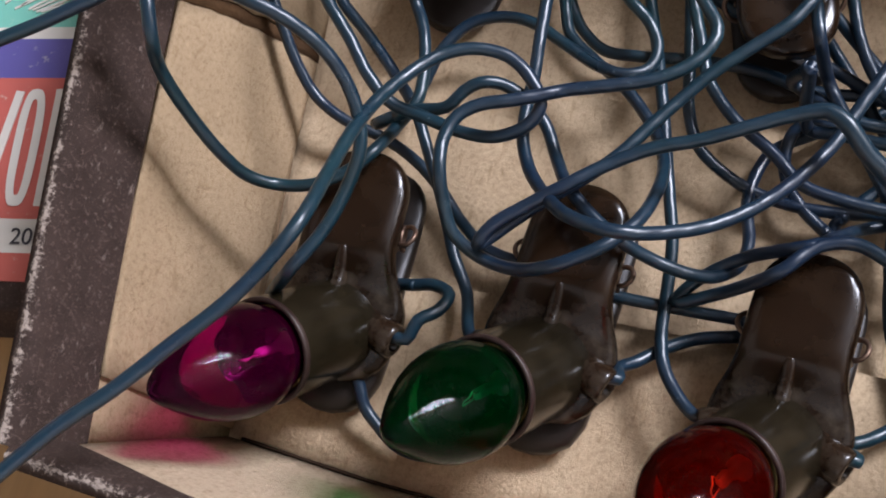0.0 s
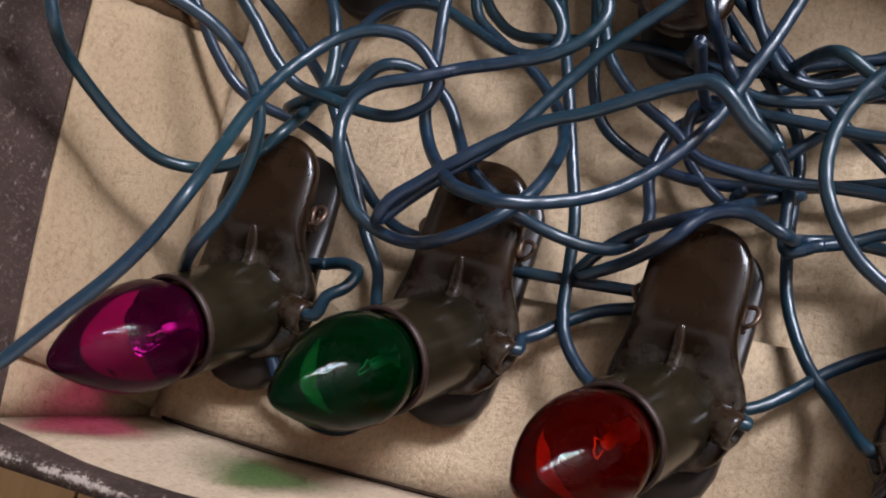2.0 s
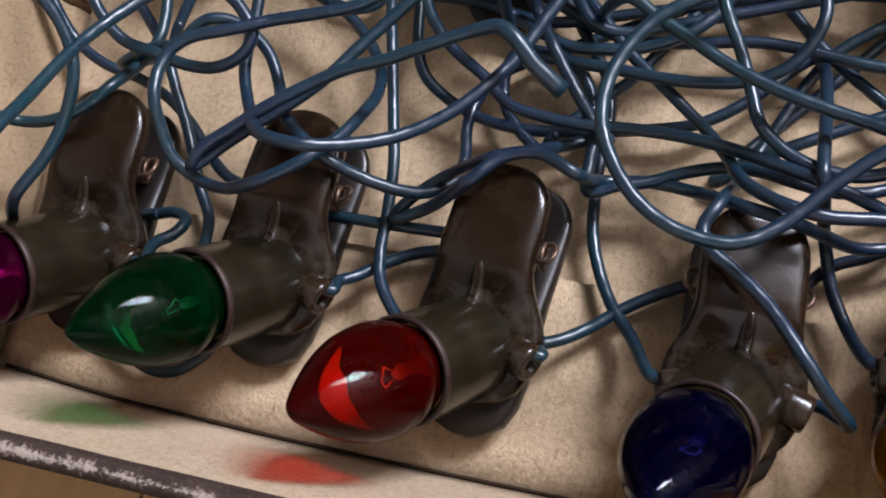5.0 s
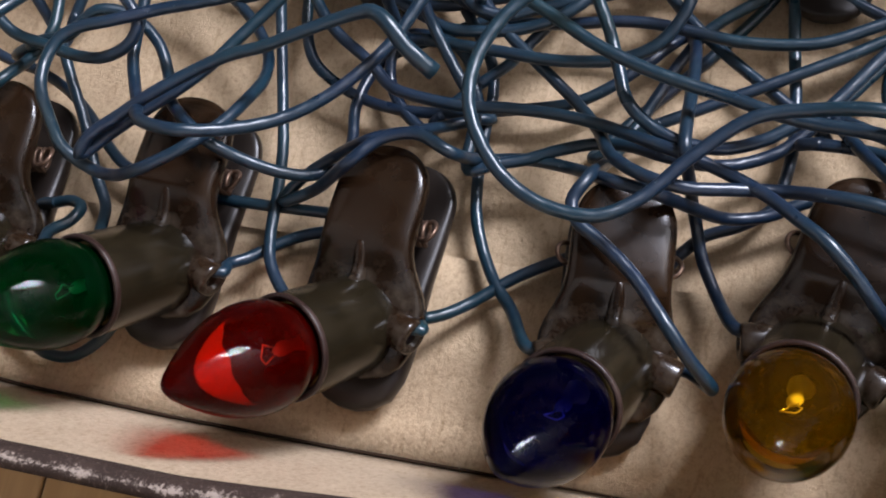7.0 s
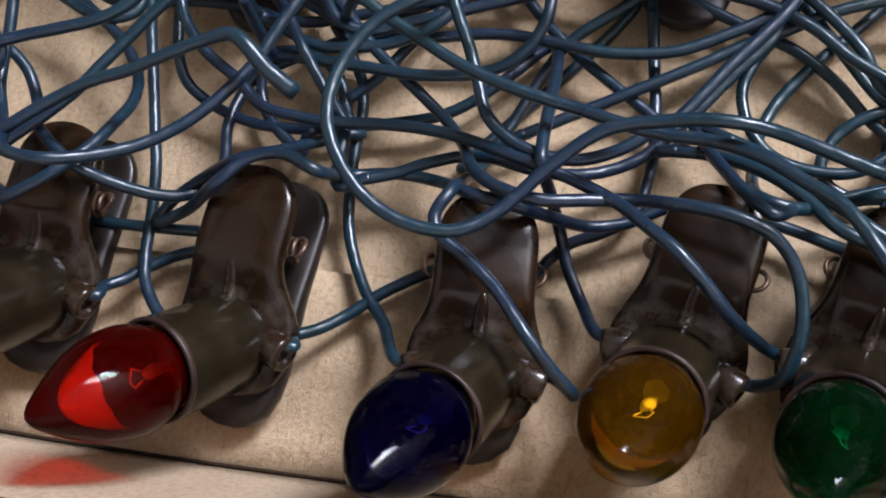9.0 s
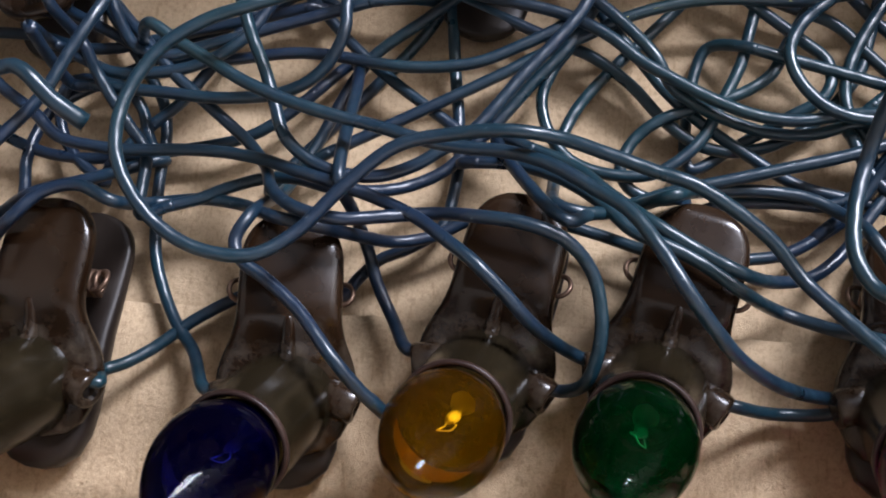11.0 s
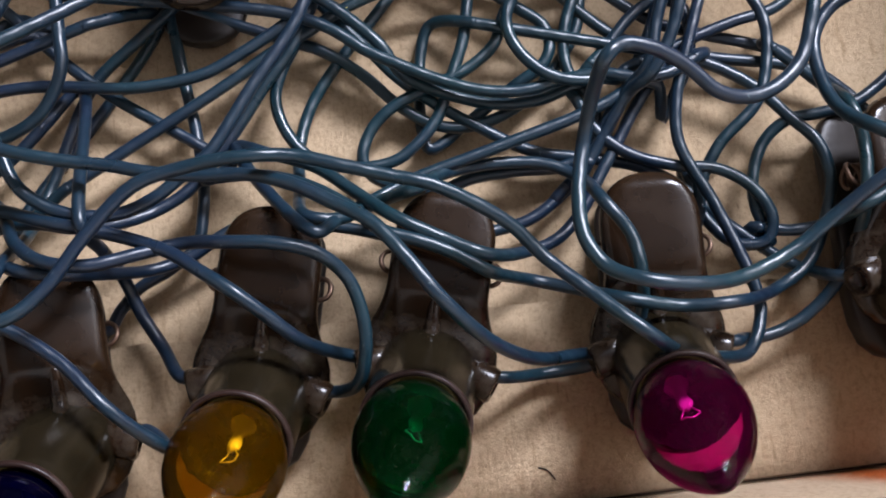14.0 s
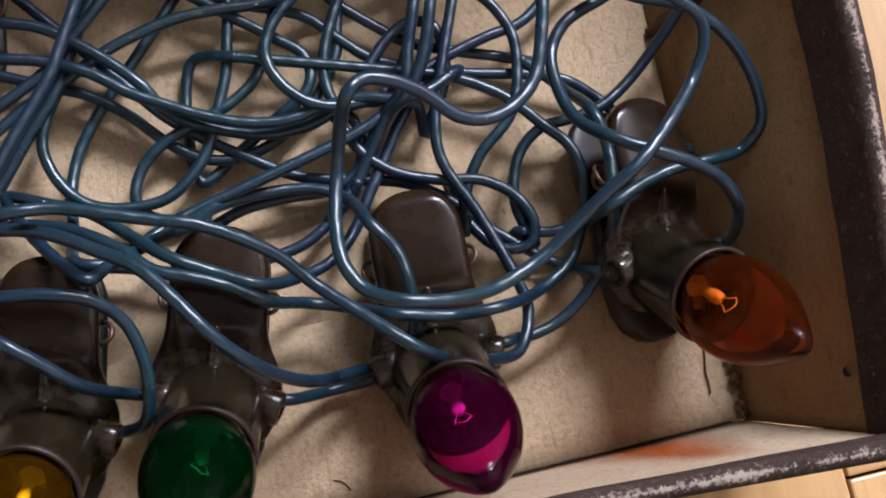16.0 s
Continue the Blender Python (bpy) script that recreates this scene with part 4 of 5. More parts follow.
cord([(240.2, 129.6, 4.2), (217.2, 103.2, 4.2), (207.9, 92.7, 4.2), (202.3, 84.7, 4.2), (199.5, 76.5, 5.2), (198.9, 67.4, 9.2), (200.5, 56.8, 25.5), (205.6, 55.7, 25.5), (214.0, 60.3, 17.2), (220.7, 60.0, 25.5), (228.3, 66.3, 11.2), (238.3, 67.7, 9.2), (248.0, 66.6, 9.2), (253.9, 62.8, 11.2), (255.4, 54.0, 25.5), (259.5, 47.3, 25.5), (260.5, 40.2, 25.5), (260.7, 33.4, 19.2), (258.9, 28.4, 13.2), (252.9, 25.9, 7.2), (242.8, 25.3, 5.2), (233.8, 24.6, 13.9357), (230.9, 25.3, 13.8418)])
cord([(205.6, 55.5, 25.5), (213.1, 61.6, 14), (221.8, 65.6, 12), (232.6, 68.6, 12), (243.4, 71.6, 12), (254.3, 74.7, 12), (263.1, 78.0, 12), (271.0, 83.2, 12), (277.0, 90.8, 12), (279.8, 99.2, 12), (290.9, 132.4, 12)])
cord([(199.1, 60.4, 6), (203.5, 59.3, 6), (209.0, 57.9, 6), (215.5, 55.6, 7), (225.1, 53.3, 8), (237.3, 54.8, 6), (243.8, 56.2, 6), (250.0, 59.9, 6), (255.1, 64.5, 6), (260.3, 70.3, 6), (265.8, 79.1, 6), (270.4, 87.1, 7), (274.0, 93.9, 8), (276.7, 101.2, 8), (288.9, 134.0, 8)])
cord([(193.6, 73.8, 11), (202.4, 69.6, 13), (209.8, 62.3, 18), (216.6, 55.0, 25.5), (225.5, 49.8, 25.5), (232.3, 46.4, 25.5), (241.2, 48.2, 14), (248.3, 50.9, 10), (254.3, 56.5, 8), (258.9, 63.3, 8), (263.7, 70.2, 8), (268.4, 77.2, 8), (274.4, 84.3, 8)])
cord([(182.8, 69.7, 12), (189.4, 69.3, 13), (196.0, 67.1, 16), (202.5, 63.2, 20), (208.6, 58.2, 23), (213.6, 52.9, 25.5), (220.5, 50.0, 26), (226.4, 47.2, 25.5), (232.3, 43.2, 25.5), (242.2, 42.6, 13), (250.7, 39.3, 16), (256.4, 35.5, 25.5), (267.5, 33.1, 24), (276.3, 32.6, 25.5), (289.7, 36.2, 12), (297.7, 41.1, 10), (302.2, 48.9, 10), (305.0, 57.3, 10), (303.8, 65.2, 10), (299.2, 71.5, 9), (293.2, 78.5, 9), (285.5, 83.8, 9), (277.5, 87.2, 9), (270.4, 89.1, 9), (236.6, 98.2, 9)])
cord([(302.3, 122.3, 50), (293.7, 88.3, 50), (292.7, 84.0, 50), (290.5, 76.5, 50), (287.4, 69.3, 50), (281.7, 64.5, 51), (276.4, 63.0, 52), (271.0, 63.9, 54), (265.6, 68.4, 56), (260.0, 71.1, 58), (255.1, 71.8, 59), (252.0, 69.5, 60), (250.5, 66.2, 53.7), (249.0, 60.0, 47.3), (246.5, 49.8, 48.5), (246.4, 42.5, 49.7), (249.2, 37.2, 50.8), (255.0, 33.7, 54), (263.0, 32.6, 52), (272.6, 33.9, 46), (282.5, 37.8, 44), (289.7, 42.4, 46), (296.2, 46.6, 50), (301.8, 49.7, 52), (310.5, 56.9, 50), (318.8, 65.1, 46), (321.9, 70.7, 48), (321.7, 75.6, 50), (317.5, 78.9, 52)])
cord([(276.0, 26.6, 14.9529), (278.9, 26.5, 15.2461), (281.2, 27.1, 12), (286.7, 27.4, 10), (293.5, 29.6, 10), (300.6, 35.1, 12), (305.4, 43.2, 16), (305.1, 50.7, 25.5), (306.4, 60.1, 25.5), (305.3, 67.6, 25.5), (304.4, 76.7, 14), (301.6, 81.1, 12), (297.6, 86.5, 10)])
cord([(348.6, 102.9, 34.6), (315.9, 90.4, 34.6), (309.2, 87.9, 34.6), (301.1, 84.4, 34.6), (296.9, 79.1, 34.6), (295.6, 71.5, 36.6), (296.4, 63.1, 40.6), (300.5, 56.2, 47.6), (307.9, 51.8, 48.6), (314.6, 48.9, 46.6), (320.9, 45.4, 42.6), (324.3, 41.3, 38.6), (330.9, 37.7, 12.8327), (327.4, 37.6, 13.6), (322.5, 37.3, 14.8)])
cord([(310.0, 87.8, 40), (315.2, 85.1, 40), (322.8, 82.3, 40), (329.6, 78.1, 38), (335.6, 72.0, 34), (339.0, 64.8, 30), (339.6, 58.6, 26), (335.7, 55.0, 22), (326.2, 53.3, 25.5), (318.6, 52.9, 25.5), (310.6, 50.8, 25.5), (303.8, 47.9, 25.5), (302.1, 48.3, 10), (296.1, 48.1, 8), (289.1, 49.7, 7)])
cord([(362.5, 114.6, 18), (337.6, 93.0, 18), (333.3, 89.2, 16), (327.9, 83.8, 12), (320.1, 77.2, 10), (312.3, 72.7, 10), (305.7, 71.6, 9), (299.4, 71.2, 8), (294.3, 67.9, 7), (290.9, 62.1, 7), (289.7, 54.6, 7), (292.0, 47.4, 6)])
cord([(256.0, 80.1, 9), (259.3, 72.6, 9), (265.4, 67.0, 9), (274.5, 63.6, 9), (282.9, 62.0, 9), (289.3, 57.4, 9), (292.2, 51.1, 9), (290.7, 46.6, 8), (284.6, 46.8, 7), (279.4, 53.1, 6), (277.4, 62.6, 5)])
cord([(261.0, 134.4, 7), (245.5, 103.0, 7), (243.6, 99.3, 7), (241.2, 93.8, 7), (234.9, 88.9, 7), (226.9, 85.7, 7), (219.1, 82.4, 7), (214.0, 78.0, 6), (211.8, 72.1, 6), (213.5, 68.7, 5), (218.5, 66.7, 4), (223.6, 67.5, 3)])
cord([(154.6, 124.2, 12), (188.0, 113.6, 12), (192.2, 112.3, 12), (199.7, 109.8, 12), (206.8, 104.8, 12), (212.7, 99.5, 12), (217.9, 93.6, 12), (220.9, 88.8, 10), (224.9, 85.9, 9), (232.5, 82.7, 8), (240.4, 80.4, 8), (248.9, 80.5, 8), (256.6, 82.6, 9), (263.9, 83.1, 10), (270.8, 81.2, 11)])
cord([(152.2, 111.3, 12), (186.7, 105.3, 12), (191.0, 104.5, 12), (199.6, 102.4, 12), (207.9, 98.4, 12), (214.9, 92.9, 12), (221.2, 89.3, 12), (228.5, 85.5, 12), (237.2, 82.3, 12), (245.4, 81.5, 12), (252.8, 82.9, 12), (261.3, 83.2, 13), (268.1, 81.3, 14), (274.2, 81.5, 14), (281.6, 85.3, 12)])
cord([(167.8, 113.1, 5), (199.9, 99.1, 5), (205.6, 96.6, 5), (213.6, 90.5, 5), (220.3, 83.2, 5), (227.0, 78.4, 5), (233.7, 77.2, 5), (241.5, 79.0, 5), (248.4, 83.1, 5), (254.3, 89.2, 5), (259.1, 96.5, 5), (260.6, 102.7, 5), (268.6, 136.8, 5)])
cord([(193.8, 122.0, 6), (215.8, 94.8, 6), (220.6, 88.9, 6), (227.7, 82.5, 6), (236.1, 76.6, 6), (245.7, 70.7, 6), (258.4, 67.5, 6), (267.7, 64.9, 6), (275.4, 60.0, 6), (282.4, 52.5, 6), (289.7, 46.0, 6), (295.9, 41.0, 7), (301.9, 36.8, 14.3695), (304.9, 36.9, 14.2105)])
cord([(278.7, 132.8, 14), (253.3, 108.7, 14), (245.9, 101.7, 14), (243.3, 95.8, 14), (244.7, 89.9, 14), (249.5, 84.3, 14), (255.1, 82.4, 13), (262.4, 82.4, 12)])
cord([(217.4, 124.1, 8), (244.8, 102.4, 8), (248.0, 99.9, 8), (251.6, 96.7, 8), (252.5, 92.0, 8), (250.4, 87.9, 8), (244.9, 84.7, 7), (232.9, 77.9, 3)])
cord([(280.1, 140.3, 8), (263.1, 109.8, 8), (259.0, 102.5, 8), (256.4, 96.5, 8), (255.1, 90.2, 8), (255.9, 84.9, 8), (259.6, 79.2, 8), (259.3, 71.9, 7), (255.4, 65.1, 7), (250.9, 61.0, 7)])
cord([(290.7, 135.3, 22), (279.7, 102.1, 22), (277.7, 96.1, 22), (275.3, 89.4, 21), (272.6, 84.0, 20), (269.1, 79.8, 18), (266.2, 78.5, 14), (261.8, 73.1, 10), (256.7, 65.8, 8)])
cord([(287.5, 136.7, 20), (276.6, 103.5, 20), (274.7, 97.5, 20), (272.3, 90.7, 19), (269.9, 82.7, 18), (266.5, 79.7, 14), (262.5, 75.5, 10), (258.2, 69.6, 7), (252.1, 66.6, 6), (242.4, 66.6, 6), (232.7, 65.8, 6), (226.4, 63.6, 6)])
cord([(210.2, 123.1, 6), (242.7, 110.1, 6), (254.1, 105.5, 6), (260.3, 99.2, 6), (266.6, 93.5, 6), (275.9, 89.6, 6), (286.7, 86.6, 6), (300.4, 83.9, 6), (307.7, 81.3, 6), (313.5, 76.9, 5), (319.6, 69.7, 5), (326.5, 65.1, 5), (338.1, 57.3, 3)])
cord([(235.2, 138.4, 5), (258.0, 112.0, 5), (262.1, 107.3, 5), (268.5, 101.5, 5), (275.0, 96.4, 5), (284.5, 92.7, 5), (294.2, 89.7, 5), (301.4, 87.1, 5)])
cord([(260.0, 86.8, 8), (264.7, 91.1, 8), (269.5, 96.1, 8), (275.4, 99.7, 8), (280.8, 98.2, 8), (281.9, 92.0, 8), (280.4, 84.8, 7), (275.5, 76.9, 6)])
cord([(267.4, 130.9, 10), (290.3, 104.4, 10), (294.3, 99.7, 10), (297.1, 92.6, 10), (296.5, 84.7, 10), (292.8, 75.0, 10), (284.1, 67.3, 9), (279.5, 60.2, 8), (278.3, 54.3, 7)])
cord([(269.7, 86.0, 9), (275.0, 87.6, 9), (283.3, 90.7, 9), (291.6, 93.2, 9), (299.9, 95.1, 9), (307.8, 100.6, 9), (336.7, 120.3, 9)])
printed_cord([(152.7, 71.3, 8), (183.2, 88.4, 8), (188.0, 91.2, 8), (195.5, 95.9, 8), (203.1, 99.2, 9), (210.7, 103.0, 10), (218.2, 105.9, 10), (226.8, 108.0, 10), (235.2, 108.6, 10), (246.1, 108.5, 10), (255.0, 110.2, 10), (289.3, 117.1, 10)])
cord([(26.8, 140.1, 6), (44.0, 109.6, 6), (46.1, 105.8, 6), (50.0, 99.6, 6), (55.8, 95.3, 6), (63.0, 95.2, 6), (72.1, 96.2, 6), (79.0, 96.5, 6), (88.2, 95.9, 6), (97.5, 93.2, 7), (105.1, 93.4, 7), (112.1, 95.3, 7), (145.8, 104.7, 7)])
cord([(83.6, 139.4, 25.5), (94.2, 106.0, 25.5), (95.3, 102.5, 25.5), (97.4, 94.5, 25.5), (101.0, 91.1, 15), (105.5, 84.1, 15), (110.9, 76.7, 14), (113.7, 73.1, 13)])
cord([(86.0, 145.9, 14), (100.7, 114.2, 14), (102.4, 110.6, 14), (104.6, 103.4, 14), (108.5, 95.4, 14), (112.9, 90.2, 14), (119.4, 89.5, 13), (127.1, 92.1, 13), (160.2, 103.5, 13)])
cord([(71.5, 26.2, 14.1607), (74.4, 26.0, 14.3109), (73.7, 28.8, 11), (76.2, 30.9, 9), (80.6, 35.0, 7), (86.4, 38.7, 6), (93.7, 40.8, 6)])
cord([(31.1, 24.4, 14.7902), (34.1, 24.3, 15.0537), (35.6, 28.2, 16), (38.6, 31.1, 15), (39.4, 35.1, 13), (35.7, 36.9, 11), (30.2, 36.4, 9)])
cord([(24.7, 17.0, 9), (26.2, 14.1, 8), (27.7, 11.2, 7), (30.4, 8.9, 6), (36.1, 5.4, 5), (42.7, 5.5, 5), (48.5, 9.9, 6), (52.5, 14.8, 8), (60.9, 25.3, 3)])
cord([(108.9, 68.9, 6), (108.0, 67.7, 6), (107.3, 66.9, 5), (107.1, 63.7, 5), (106.2, 64.3, 6), (105.0, 65.2, 6)])
cord([(290.6, 49.3, 7.20668), (289.1, 49.7, 7), (288.1, 49.9, 5.85482), (292.3, 46.4, 4.86152), (292.0, 47.4, 6), (291.5, 48.8, 6.19715)])
cord([(222.1, 67.2, 3.28548), (223.6, 67.5, 3), (225.1, 67.7, 1.69882), (224.9, 63.1, 5), (226.4, 63.6, 6), (227.8, 64.1, 6)])
cord([(260.9, 82.4, 12.2027), (262.4, 82.4, 12), (264.8, 82.4, 10.6739), (267.3, 85.3, 8), (269.7, 86.0, 9), (271.1, 86.4, 9)])
cord([(256.6, 78.8, 9), (256.0, 80.1, 9), (255.2, 82.1, 8), (258.4, 85.3, 7), (260.0, 86.8, 8), (261.1, 87.8, 8)])
cord([(116.7, 67.5, 8.21605), (117.9, 68.2, 7.8), (119.5, 69.0, 6.30314), (116.1, 72.3, 6), (115.4, 74.0, 7), (114.8, 75.4, 7)])
cord([(273.4, 83.1, 8), (274.4, 84.3, 8), (275.9, 86.0, 7), (283.6, 86.4, 10.4571), (281.6, 85.3, 12), (280.3, 84.7, 12.3496)])
cord([(269.4, 81.6, 10.7917), (270.8, 81.2, 11), (273.0, 80.6, 10.3149), (274.3, 74.9, 4.75696), (275.5, 76.9, 6), (276.3, 78.1, 6.16075)])
cord([(298.4, 85.4, 10.4281), (297.6, 86.5, 10), (296.5, 87.9, 8.49347), (303.1, 86.5, 4), (301.4, 87.1, 5), (300.0, 87.6, 5)])
cord([(182.5, 76.2, 6), (183.7, 75.3, 6), (185.6, 74.0, 5), (180.6, 69.8, 10.6528), (182.8, 69.7, 12), (184.3, 69.6, 12.2247)])
cord([(185.0, 59.7, 8.8), (186.3, 60.4, 8.8), (189.6, 62.0, 7.8), (195.5, 61.4, 5), (199.1, 60.4, 6), (200.5, 60.1, 6)])
cord([(252.0, 62.0, 7), (250.9, 61.0, 7), (249.3, 59.6, 6), (255.5, 64.1, 6.52842), (256.7, 65.8, 8), (257.5, 67.0, 8.33083)])
cord([(277.7, 61.2, 5.15317), (277.4, 62.6, 5), (276.9, 65.0, 3.7551), (277.8, 52.0, 5.60227), (278.3, 54.3, 7), (278.6, 55.8, 7.24875)])
cord([(141.5, 42.6, 6), (142.8, 43.3, 6), (147.6, 45.8, 5), (158.0, 42.7, 4), (161.6, 46.6, 5), (162.6, 47.7, 5)])
cord([(318.6, 78.1, 51.4699), (317.5, 78.9, 52), (314.1, 81.6, 52.6548), (305.8, 89.9, 39), (310.0, 87.8, 40), (311.3, 87.1, 40)])
cord([(22.6, 66.6, 21.8281), (21.2, 66.2, 21.2), (16.8, 65.1, 18.102), (19.7, 74.7, 6.84718), (21.1, 79.3, 9), (21.6, 80.7, 9.34512)])
cord([(31.6, 36.5, 9.511), (30.2, 36.4, 9), (24.9, 35.8, 6.07456), (22.1, 21.7, 9.66696), (24.7, 17.0, 9), (25.4, 15.7, 8.5576)])
cord([(124.9, 57.3, 12.7793), (123.5, 56.8, 13), (118.6, 54.9, 12.7841), (116.8, 68.9, 10.8672), (113.7, 73.1, 13), (112.8, 74.2, 13.3188)])
cord([(95.8, 88.3, 24.053), (96.0, 87.9, 25.5), (96.5, 86.8, 28.9297), (99.1, 83.1, 10.4156), (103.6, 82.5, 12), (105.1, 82.4, 12.1909)])
cord([(49.8, 46.3, 6.83328), (51.2, 46.0, 7), (62.9, 43.5, 7.33181), (105.2, 44.1, 5), (93.7, 40.8, 6), (92.2, 40.4, 6)])
cord([(206.3, 56.1, 24.3501), (205.6, 55.5, 25.5), (201.9, 52.6, 30.1174), (187.1, 76.8, 8.5239), (193.6, 73.8, 11), (194.9, 73.1, 11.3022)])
cord([(148.2, 85.1, 6), (149.3, 86.2, 6), (156.2, 93.3, 5), (160.3, 58.5, 28.5261), (161.6, 56.1, 20), (161.8, 55.7, 18.5566)])
cord([(2.7, 86.1, 35), (1.8, 87.3, 35), (-4.6, 96.1, 34), (-19.7, 75.3, 61), (-15.4, 65.3, 62), (-14.8, 63.9, 62)])
cord([(137.6, 106.6, 3.9), (138.7, 107.2, 3.9), (143.9, 110.2, 3), (151.6, 106.2, 3), (145.8, 104.7, 7), (144.7, 104.3, 7)])
cord([(237.7, 97.9, 9), (236.6, 98.2, 9), (228.3, 100.4, 3), (225.7, 73.8, 3), (232.9, 77.9, 3), (233.9, 78.4, 3.33346)])
cord([(153.7, 71.9, 8), (152.7, 71.3, 8), (141.0, 64.7, 3), (172.9, 107.9, 3), (160.2, 103.5, 13), (159.1, 103.1, 13)])

# ---- printed lid beside the box ----


def printed_lid():
    lid = tagged(new("box_lid"), "printed cardboard lid with red, blue and teal bands beside the box", "lid")
    # lid frame: origin at the near right corner, v runs away along its edge, u to the left
    o, v = Vector((-0.0427, 0.0130, 0)), Vector((-0.18, 0.984, 0)).normalized()
    u = Vector((-v.y, v.x, 0))
    top = 0.0200
    base = Matrix(((u.x, v.x, 0, o.x), (u.y, v.y, 0, o.y), (0, 0, 1, 0), (0, 0, 0, 1)))

    def sheet(name, u0, u1, v0, v1, z, mat, label="", thick=0.0004):
        bm = bmesh.new()
        box_into(bm, u0, u1, v0, v1, z - thick, z, base)
        return part(name, bm, mat, lid, label, False)

    bm = bmesh.new()
    box_into(bm, -0.012, 0.19, -0.0015, 0.24, FLOOR_Z, top, base, 0.0012)
    tray = part("tray", bm, WRAP, lid, "dark brown paper lid body")
    z = top + 0.0004
    sheet("red_band", -0.012, 0.19, 0.0045, 0.0104, z, INK_RED)
    sheet("cream_band", -0.012, 0.19, 0.0104, 0.0177, z, INK_WHITE)
    sheet("red_band", -0.012, 0.19, 0.0177, 0.0494, z, INK_RED)
    sheet("blue_band", -0.012, 0.19, 0.0494, 0.0587, z, INK_BLUE)
    sheet("white_line", -0.012, 0.19, 0.0587, 0.0615, z, INK_WHITE)
    sheet("teal_band", -0.012, 0.19, 0.0615, 0.19, z, INK_TEAL)
    # big pale letter shapes on the red band
    z2 = z + 0.0003
    for c in (0.0054,):
        bm = bmesh.new()
        outer, inner = [], []
        for k in range(32):
            a = 2 * math.pi * k / 32
            su, sv = math.copysign(abs(math.cos(a)) ** 0.6, math.cos(a)), math.copysign(abs(math.sin(a)) ** 0.75, math.sin(a))
            outer.append(base @ Vector((c + 0.0029 * su, 0.0335 + 0.0132 * sv, z2)))
            inner.append(base @ Vector((c + 0.0010 * su, 0.0335 + 0.0108 * sv, z2)))
        ro, ri = [bm.verts.new(p) for p in outer], [bm.verts.new(p) for p in inner]
        for k in range(32):
            bm.faces.new((ro[k], ro[(k + 1) % 32], ri[(k + 1) % 32], ri[k]))
        part("pale_shape", bm, INK_WHITE, lid, "tall off-white rounded shape")
    for a, c, w in (((0.0092, 0.0462), (0.0130, 0.0205), 0.0019), ((0.0000, 0.0467), (0.0000, 0.0205), 0.0021)):
        bm = bmesh.new()
        vs = box_into(bm, 0, math.dist(a, c), -w / 2, w / 2, -0.0003, 0)
        bmesh.ops.transform(bm, matrix=base @ Matrix.Translation((*a, z2)) @ Matrix.Rotation(math.atan2(c[1] - a[1], c[0] - a[0]), 4, "Z"), verts=vs)
        part("pale_bar", bm, INK_WHITE, lid, "tall off-white straight bar", False)
    # fir needles on the teal band
    bm = bmesh.new()
    rng = random.Random(2)
    for k in range(46):
        s = k / 46
        q = Vector((0.000 + 0.04 * s, 0.068 + 0.012 * s, z2))
        a = 0.9 if k % 2 else -0.5
        vs = box_into(bm, 0, 0.006 + 0.003 * rng.random(), -0.00025, 0.00025, -0.0003, 0)
        bmesh.ops.transform(bm, matrix=base @ Matrix.Translation(q) @ Matrix.Rotation(a + rng.uniform(-0.2, 0.2), 4, "Z"), verts=vs)
    part("fir_sprig", bm, INK_WHITE, lid, "white printed fir needles", False)
    curve = bpy.data.curves.new("number", "FONT")
    curve.body, curve.size, curve.extrude, curve.align_x = "20", 0.0050, 0.0001, "CENTER"
    curve.materials.append(INK_BLACK)
    ob = new("number", curve)
    ob.parent = lid
    ob["label"] = "black printed number"
    ob.matrix_basis = Matrix.Translation(base @ Vector((0.0022, 0.0122, z2))) @ Matrix.Rotation(math.atan2(-u.y, -u.x), 4, "Z")
    return lid


printed_lid()


# ---- small litter ----
def bit(points, r, mat, label):
    bm = bmesh.new()
    tube(bm, smooth_line([Vector(p) * MM for p in points], 0.3 * MM), r * MM, 5)
    tagged(new("hair_scrap", mesh_of("hair_scrap", bm, mat)), label, "scrap")


bit([(239.8, 7.4, 0.62), (241.4, 6.8, 0.68), (242.4, 5.6, 0.62), (243.0, 4.6, 0.6)], 0.13, BLACK, "short dark curled hair on the cardboard")



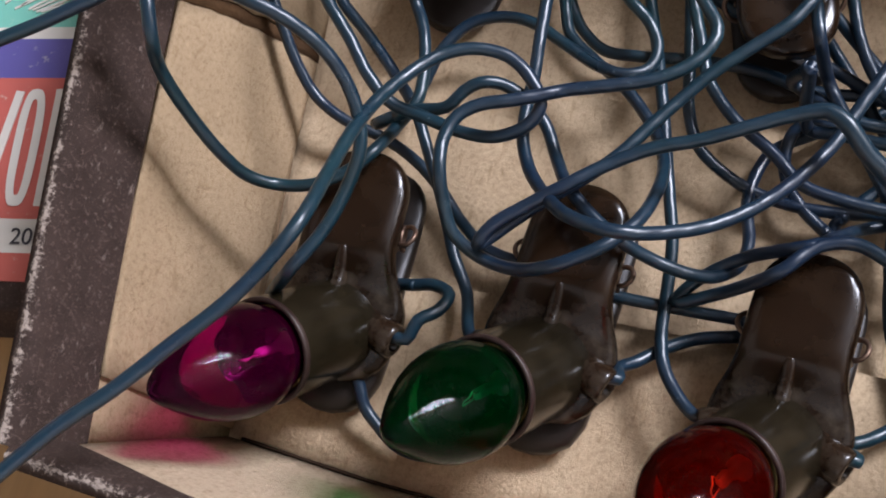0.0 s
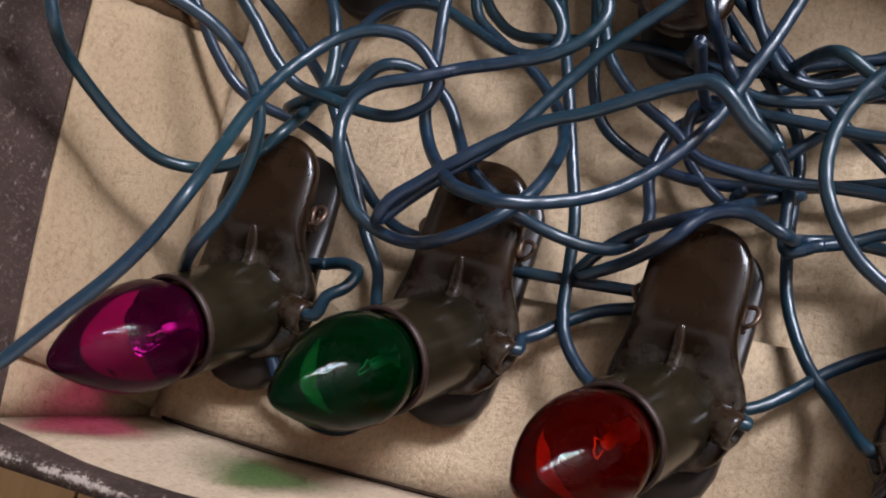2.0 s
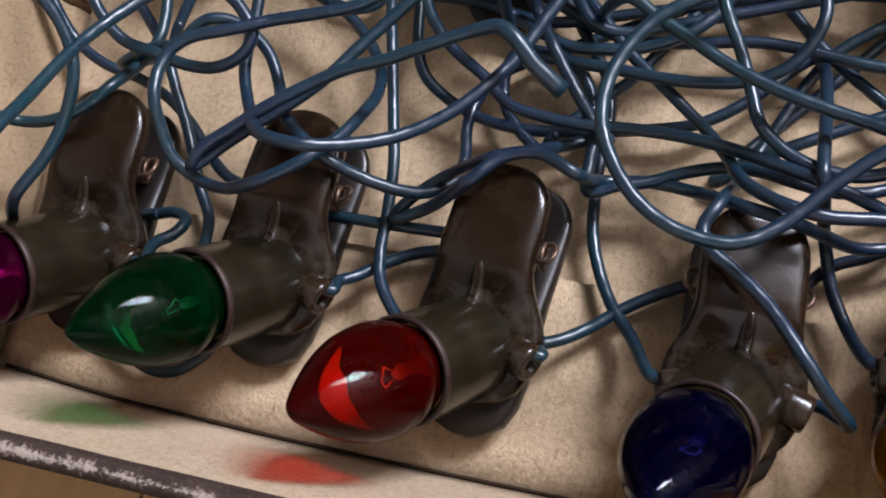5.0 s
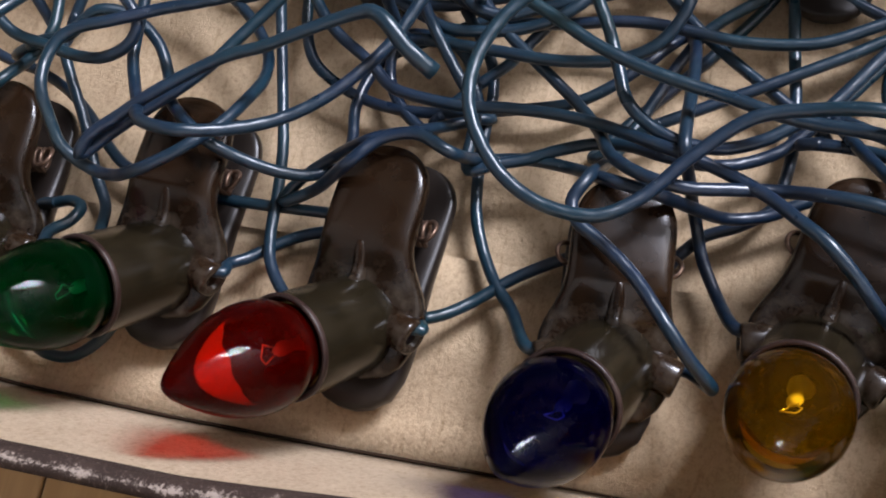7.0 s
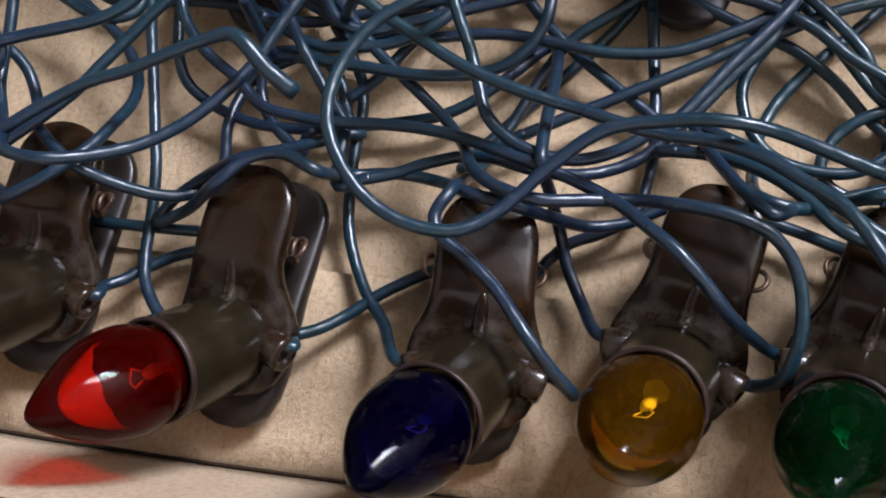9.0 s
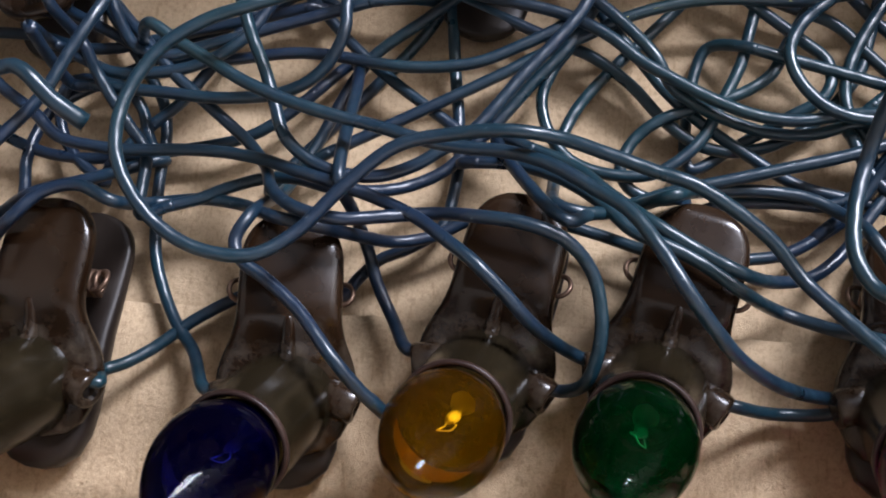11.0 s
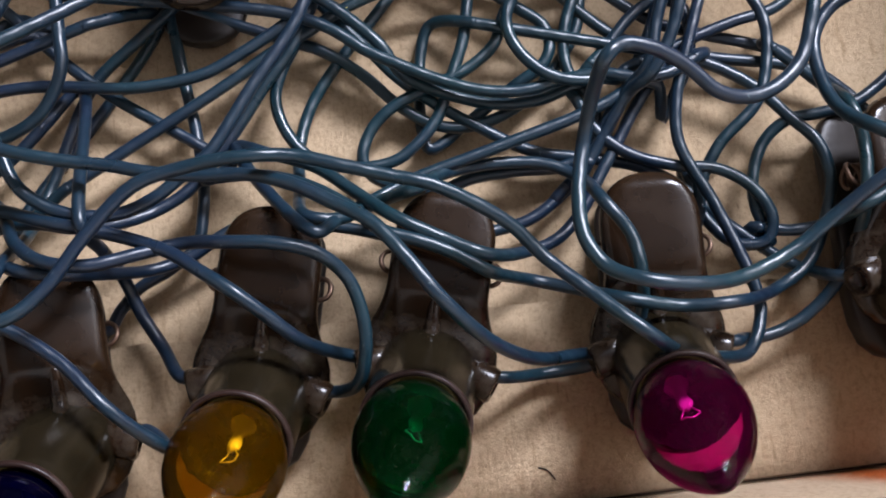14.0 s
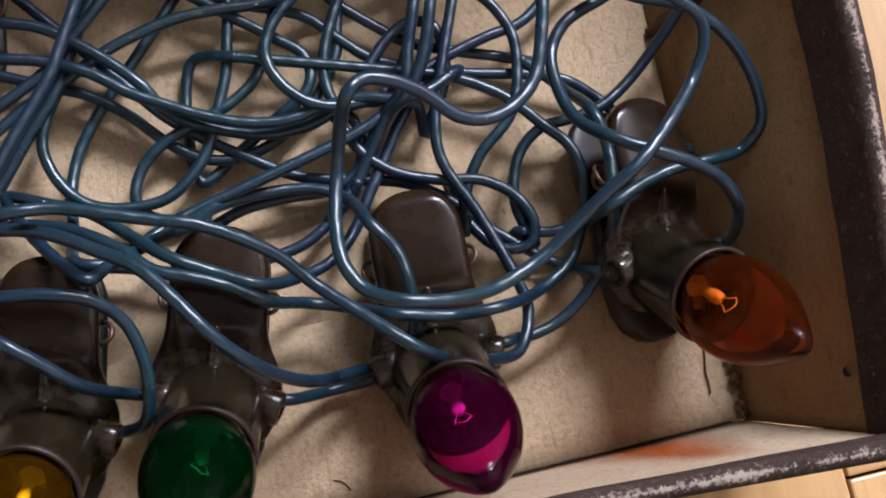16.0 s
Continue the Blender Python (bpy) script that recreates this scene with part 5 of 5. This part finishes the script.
def corner_marks():
    """Dark scuffs, a nail hole and a frayed fold in the right front corner of the box."""
    rng = random.Random(8)
    bm = bmesh.new()
    line = [Vector((0.3246 - 0.0011 * s + 0.0002 * math.sin(9 * s), 0.0176 - 0.0104 * s, 0.0011)) for s in np.linspace(0, 1, 26)]
    rows = []
    for i, q in enumerate(line):
        w = 0.00012 + 0.00035 * abs(noise.noise(Vector((i * 0.4, 3, 1))))
        rows.append([q + Vector((-w, 0, 0)), q + Vector((0, 0, 0.00012)), q + Vector((w, 0, 0)), q + Vector((0, 0, -0.0006))])
    rings(bm, rows)
    part("scuff", bm, TEAR, BOX, "dark scratched mark in the board")
    bm = bmesh.new()
    for _ in range(70):
        q = Vector((rng.uniform(0.3286, 0.3315), rng.uniform(0.0005, 0.0145), rng.uniform(0.0012, 0.003)))
        vs = box_into(bm, -rng.uniform(0.0002, 0.0006), 0.0003, -rng.uniform(0.0003, 0.0009), 0.0003, -0.0002, 0.0003)
        bmesh.ops.transform(bm, matrix=Matrix.Translation(q) @ Matrix.Rotation(rng.uniform(0, 3), 4, "Z") @ Matrix.Rotation(rng.uniform(-0.6, 0.6), 4, "X"), verts=vs)
    part("frayed_fold", bm, TEAR, BOX, "frayed paper crumbs in the corner fold", False)
    bm = bmesh.new()
    turned(bm, [(0.0, 0.0011), (0.0005, 0.0009), (0.0006, 0.0002)], Matrix.Translation((0.3370, 0.00535, 0.0380)) @ Matrix.Rotation(radians(-80), 4, "Y"), 14, True, True)
    part("nail_hole", bm, DARK_GAP, BOX, "small dark nail hole")
    bm = bmesh.new()
    rows = []
    for s in np.linspace(0, 1, 8):
        q = Vector((0.3312 + 0.0006 * s, 0.0062 - 0.0042 * s, 0.0030 + 0.0006 * math.sin(5 * s)))
        w = 0.0007 * math.sin(math.pi * (0.1 + 0.8 * s))
        rows.append([q + Vector((-w, 0, 0.0003)), q + Vector((0, 0, 0.0006)), q + Vector((w, 0, 0.0004)), q + Vector((0, 0, -0.0004))])
    rings(bm, rows)
    tagged(new("green_scrap", mesh_of("green_scrap", bm, INK_TEAL)), "tiny crumpled green scrap in the box corner", "scrap")


corner_marks()


def wall_nick():
    """A small torn nick with a lifted flap in the liner of the left wall, near the front corner."""
    bm = bmesh.new()
    rows = []
    for k in range(7):
        u = k / 6
        a = on_left_wall(0.0045 + 0.0006 * u, 0.24 + 0.05 * u, 0.0019)
        w = 0.0005 * math.sin(math.pi * (0.15 + 0.7 * u))
        rows.append([a + Vector((0, -w, 0)), a + Vector((0.0004, 0, 0.0004)), a + Vector((0, w, 0)), a + Vector((-0.0003, 0, -0.0003))])
    rings(bm, rows)
    part("torn_nick", bm, TEAR, BOX, "small torn nick in the liner")


wall_nick()


def right_tear():
    """The ragged torn end of the liner on the right wall, near the back."""
    # Same dark tear colour as on the left, gap shade included.
    bm = bmesh.new()
    rows = []
    for k in range(25):
        v = 0.01 + 0.74 * k / 24
        y = 0.0890 + 0.004 * v + 0.0010 * noise.noise(Vector((v * 11, 2, 6)))
        x0 = float(np.interp(y, [p[1] for p in FOOT["right"]], [p[0] for p in FOOT["right"]]))
        x1 = float(np.interp(y, [p[1] for p in RIM["right"]], [p[0] for p in RIM["right"]]))
        q = Vector((x0 + (x1 - x0) * v, y, HIGH * v))
        w = 0.0032 * (0.7 + 0.7 * abs(noise.noise(Vector((v * 14, 3, 1)))))
        rows.append([q + Vector((-0.0016, 0, 0.0002)), q + Vector((-0.0013, w, 0)), q + Vector((0.0002, w * 0.8, 0)), q + Vector((0.0002, 0, 0))])
    rings(bm, rows)
    part("torn_edge", bm, TEAR, BOX, "ragged torn cardboard edge, gap shade in its colour")


right_tear()

# ---- parquet planks ----


def planks():
    w, length, gap = 0.052, 0.30, 0.0007
    bm = bmesh.new()
    box_into(bm, 0, w - gap, 0, length - gap, -0.004, 0, None, 0.0006)
    me = mesh_of("plank", bm, WOOD, False)
    ground = bpy.data.objects["ground"]
    far = bmesh.new()
    for i in range(-37, 31):
        x = 0.352 + i * w
        for j in range(-6, 6):
            y = -0.0135 - 0.004 + j * length + (0.137 * i) % length
            near = -0.30 < x < 0.62 and -0.40 < y < 0.35
            if near:
                ob = new("plank", me)
                ob.matrix_basis = pose(x, y, FLOOR_Z)
                ob.parent = ground
            else:
                a, b = max(y, -1.55), min(y + length - gap, 1.35)
                if b > a:
                    box_into(far, x, x + w - gap, a, b, FLOOR_Z - 0.004, FLOOR_Z)
    ob = part("far_planks", far, WOOD, ground, "", False)
    ob["kind"] = "stuff"


planks()
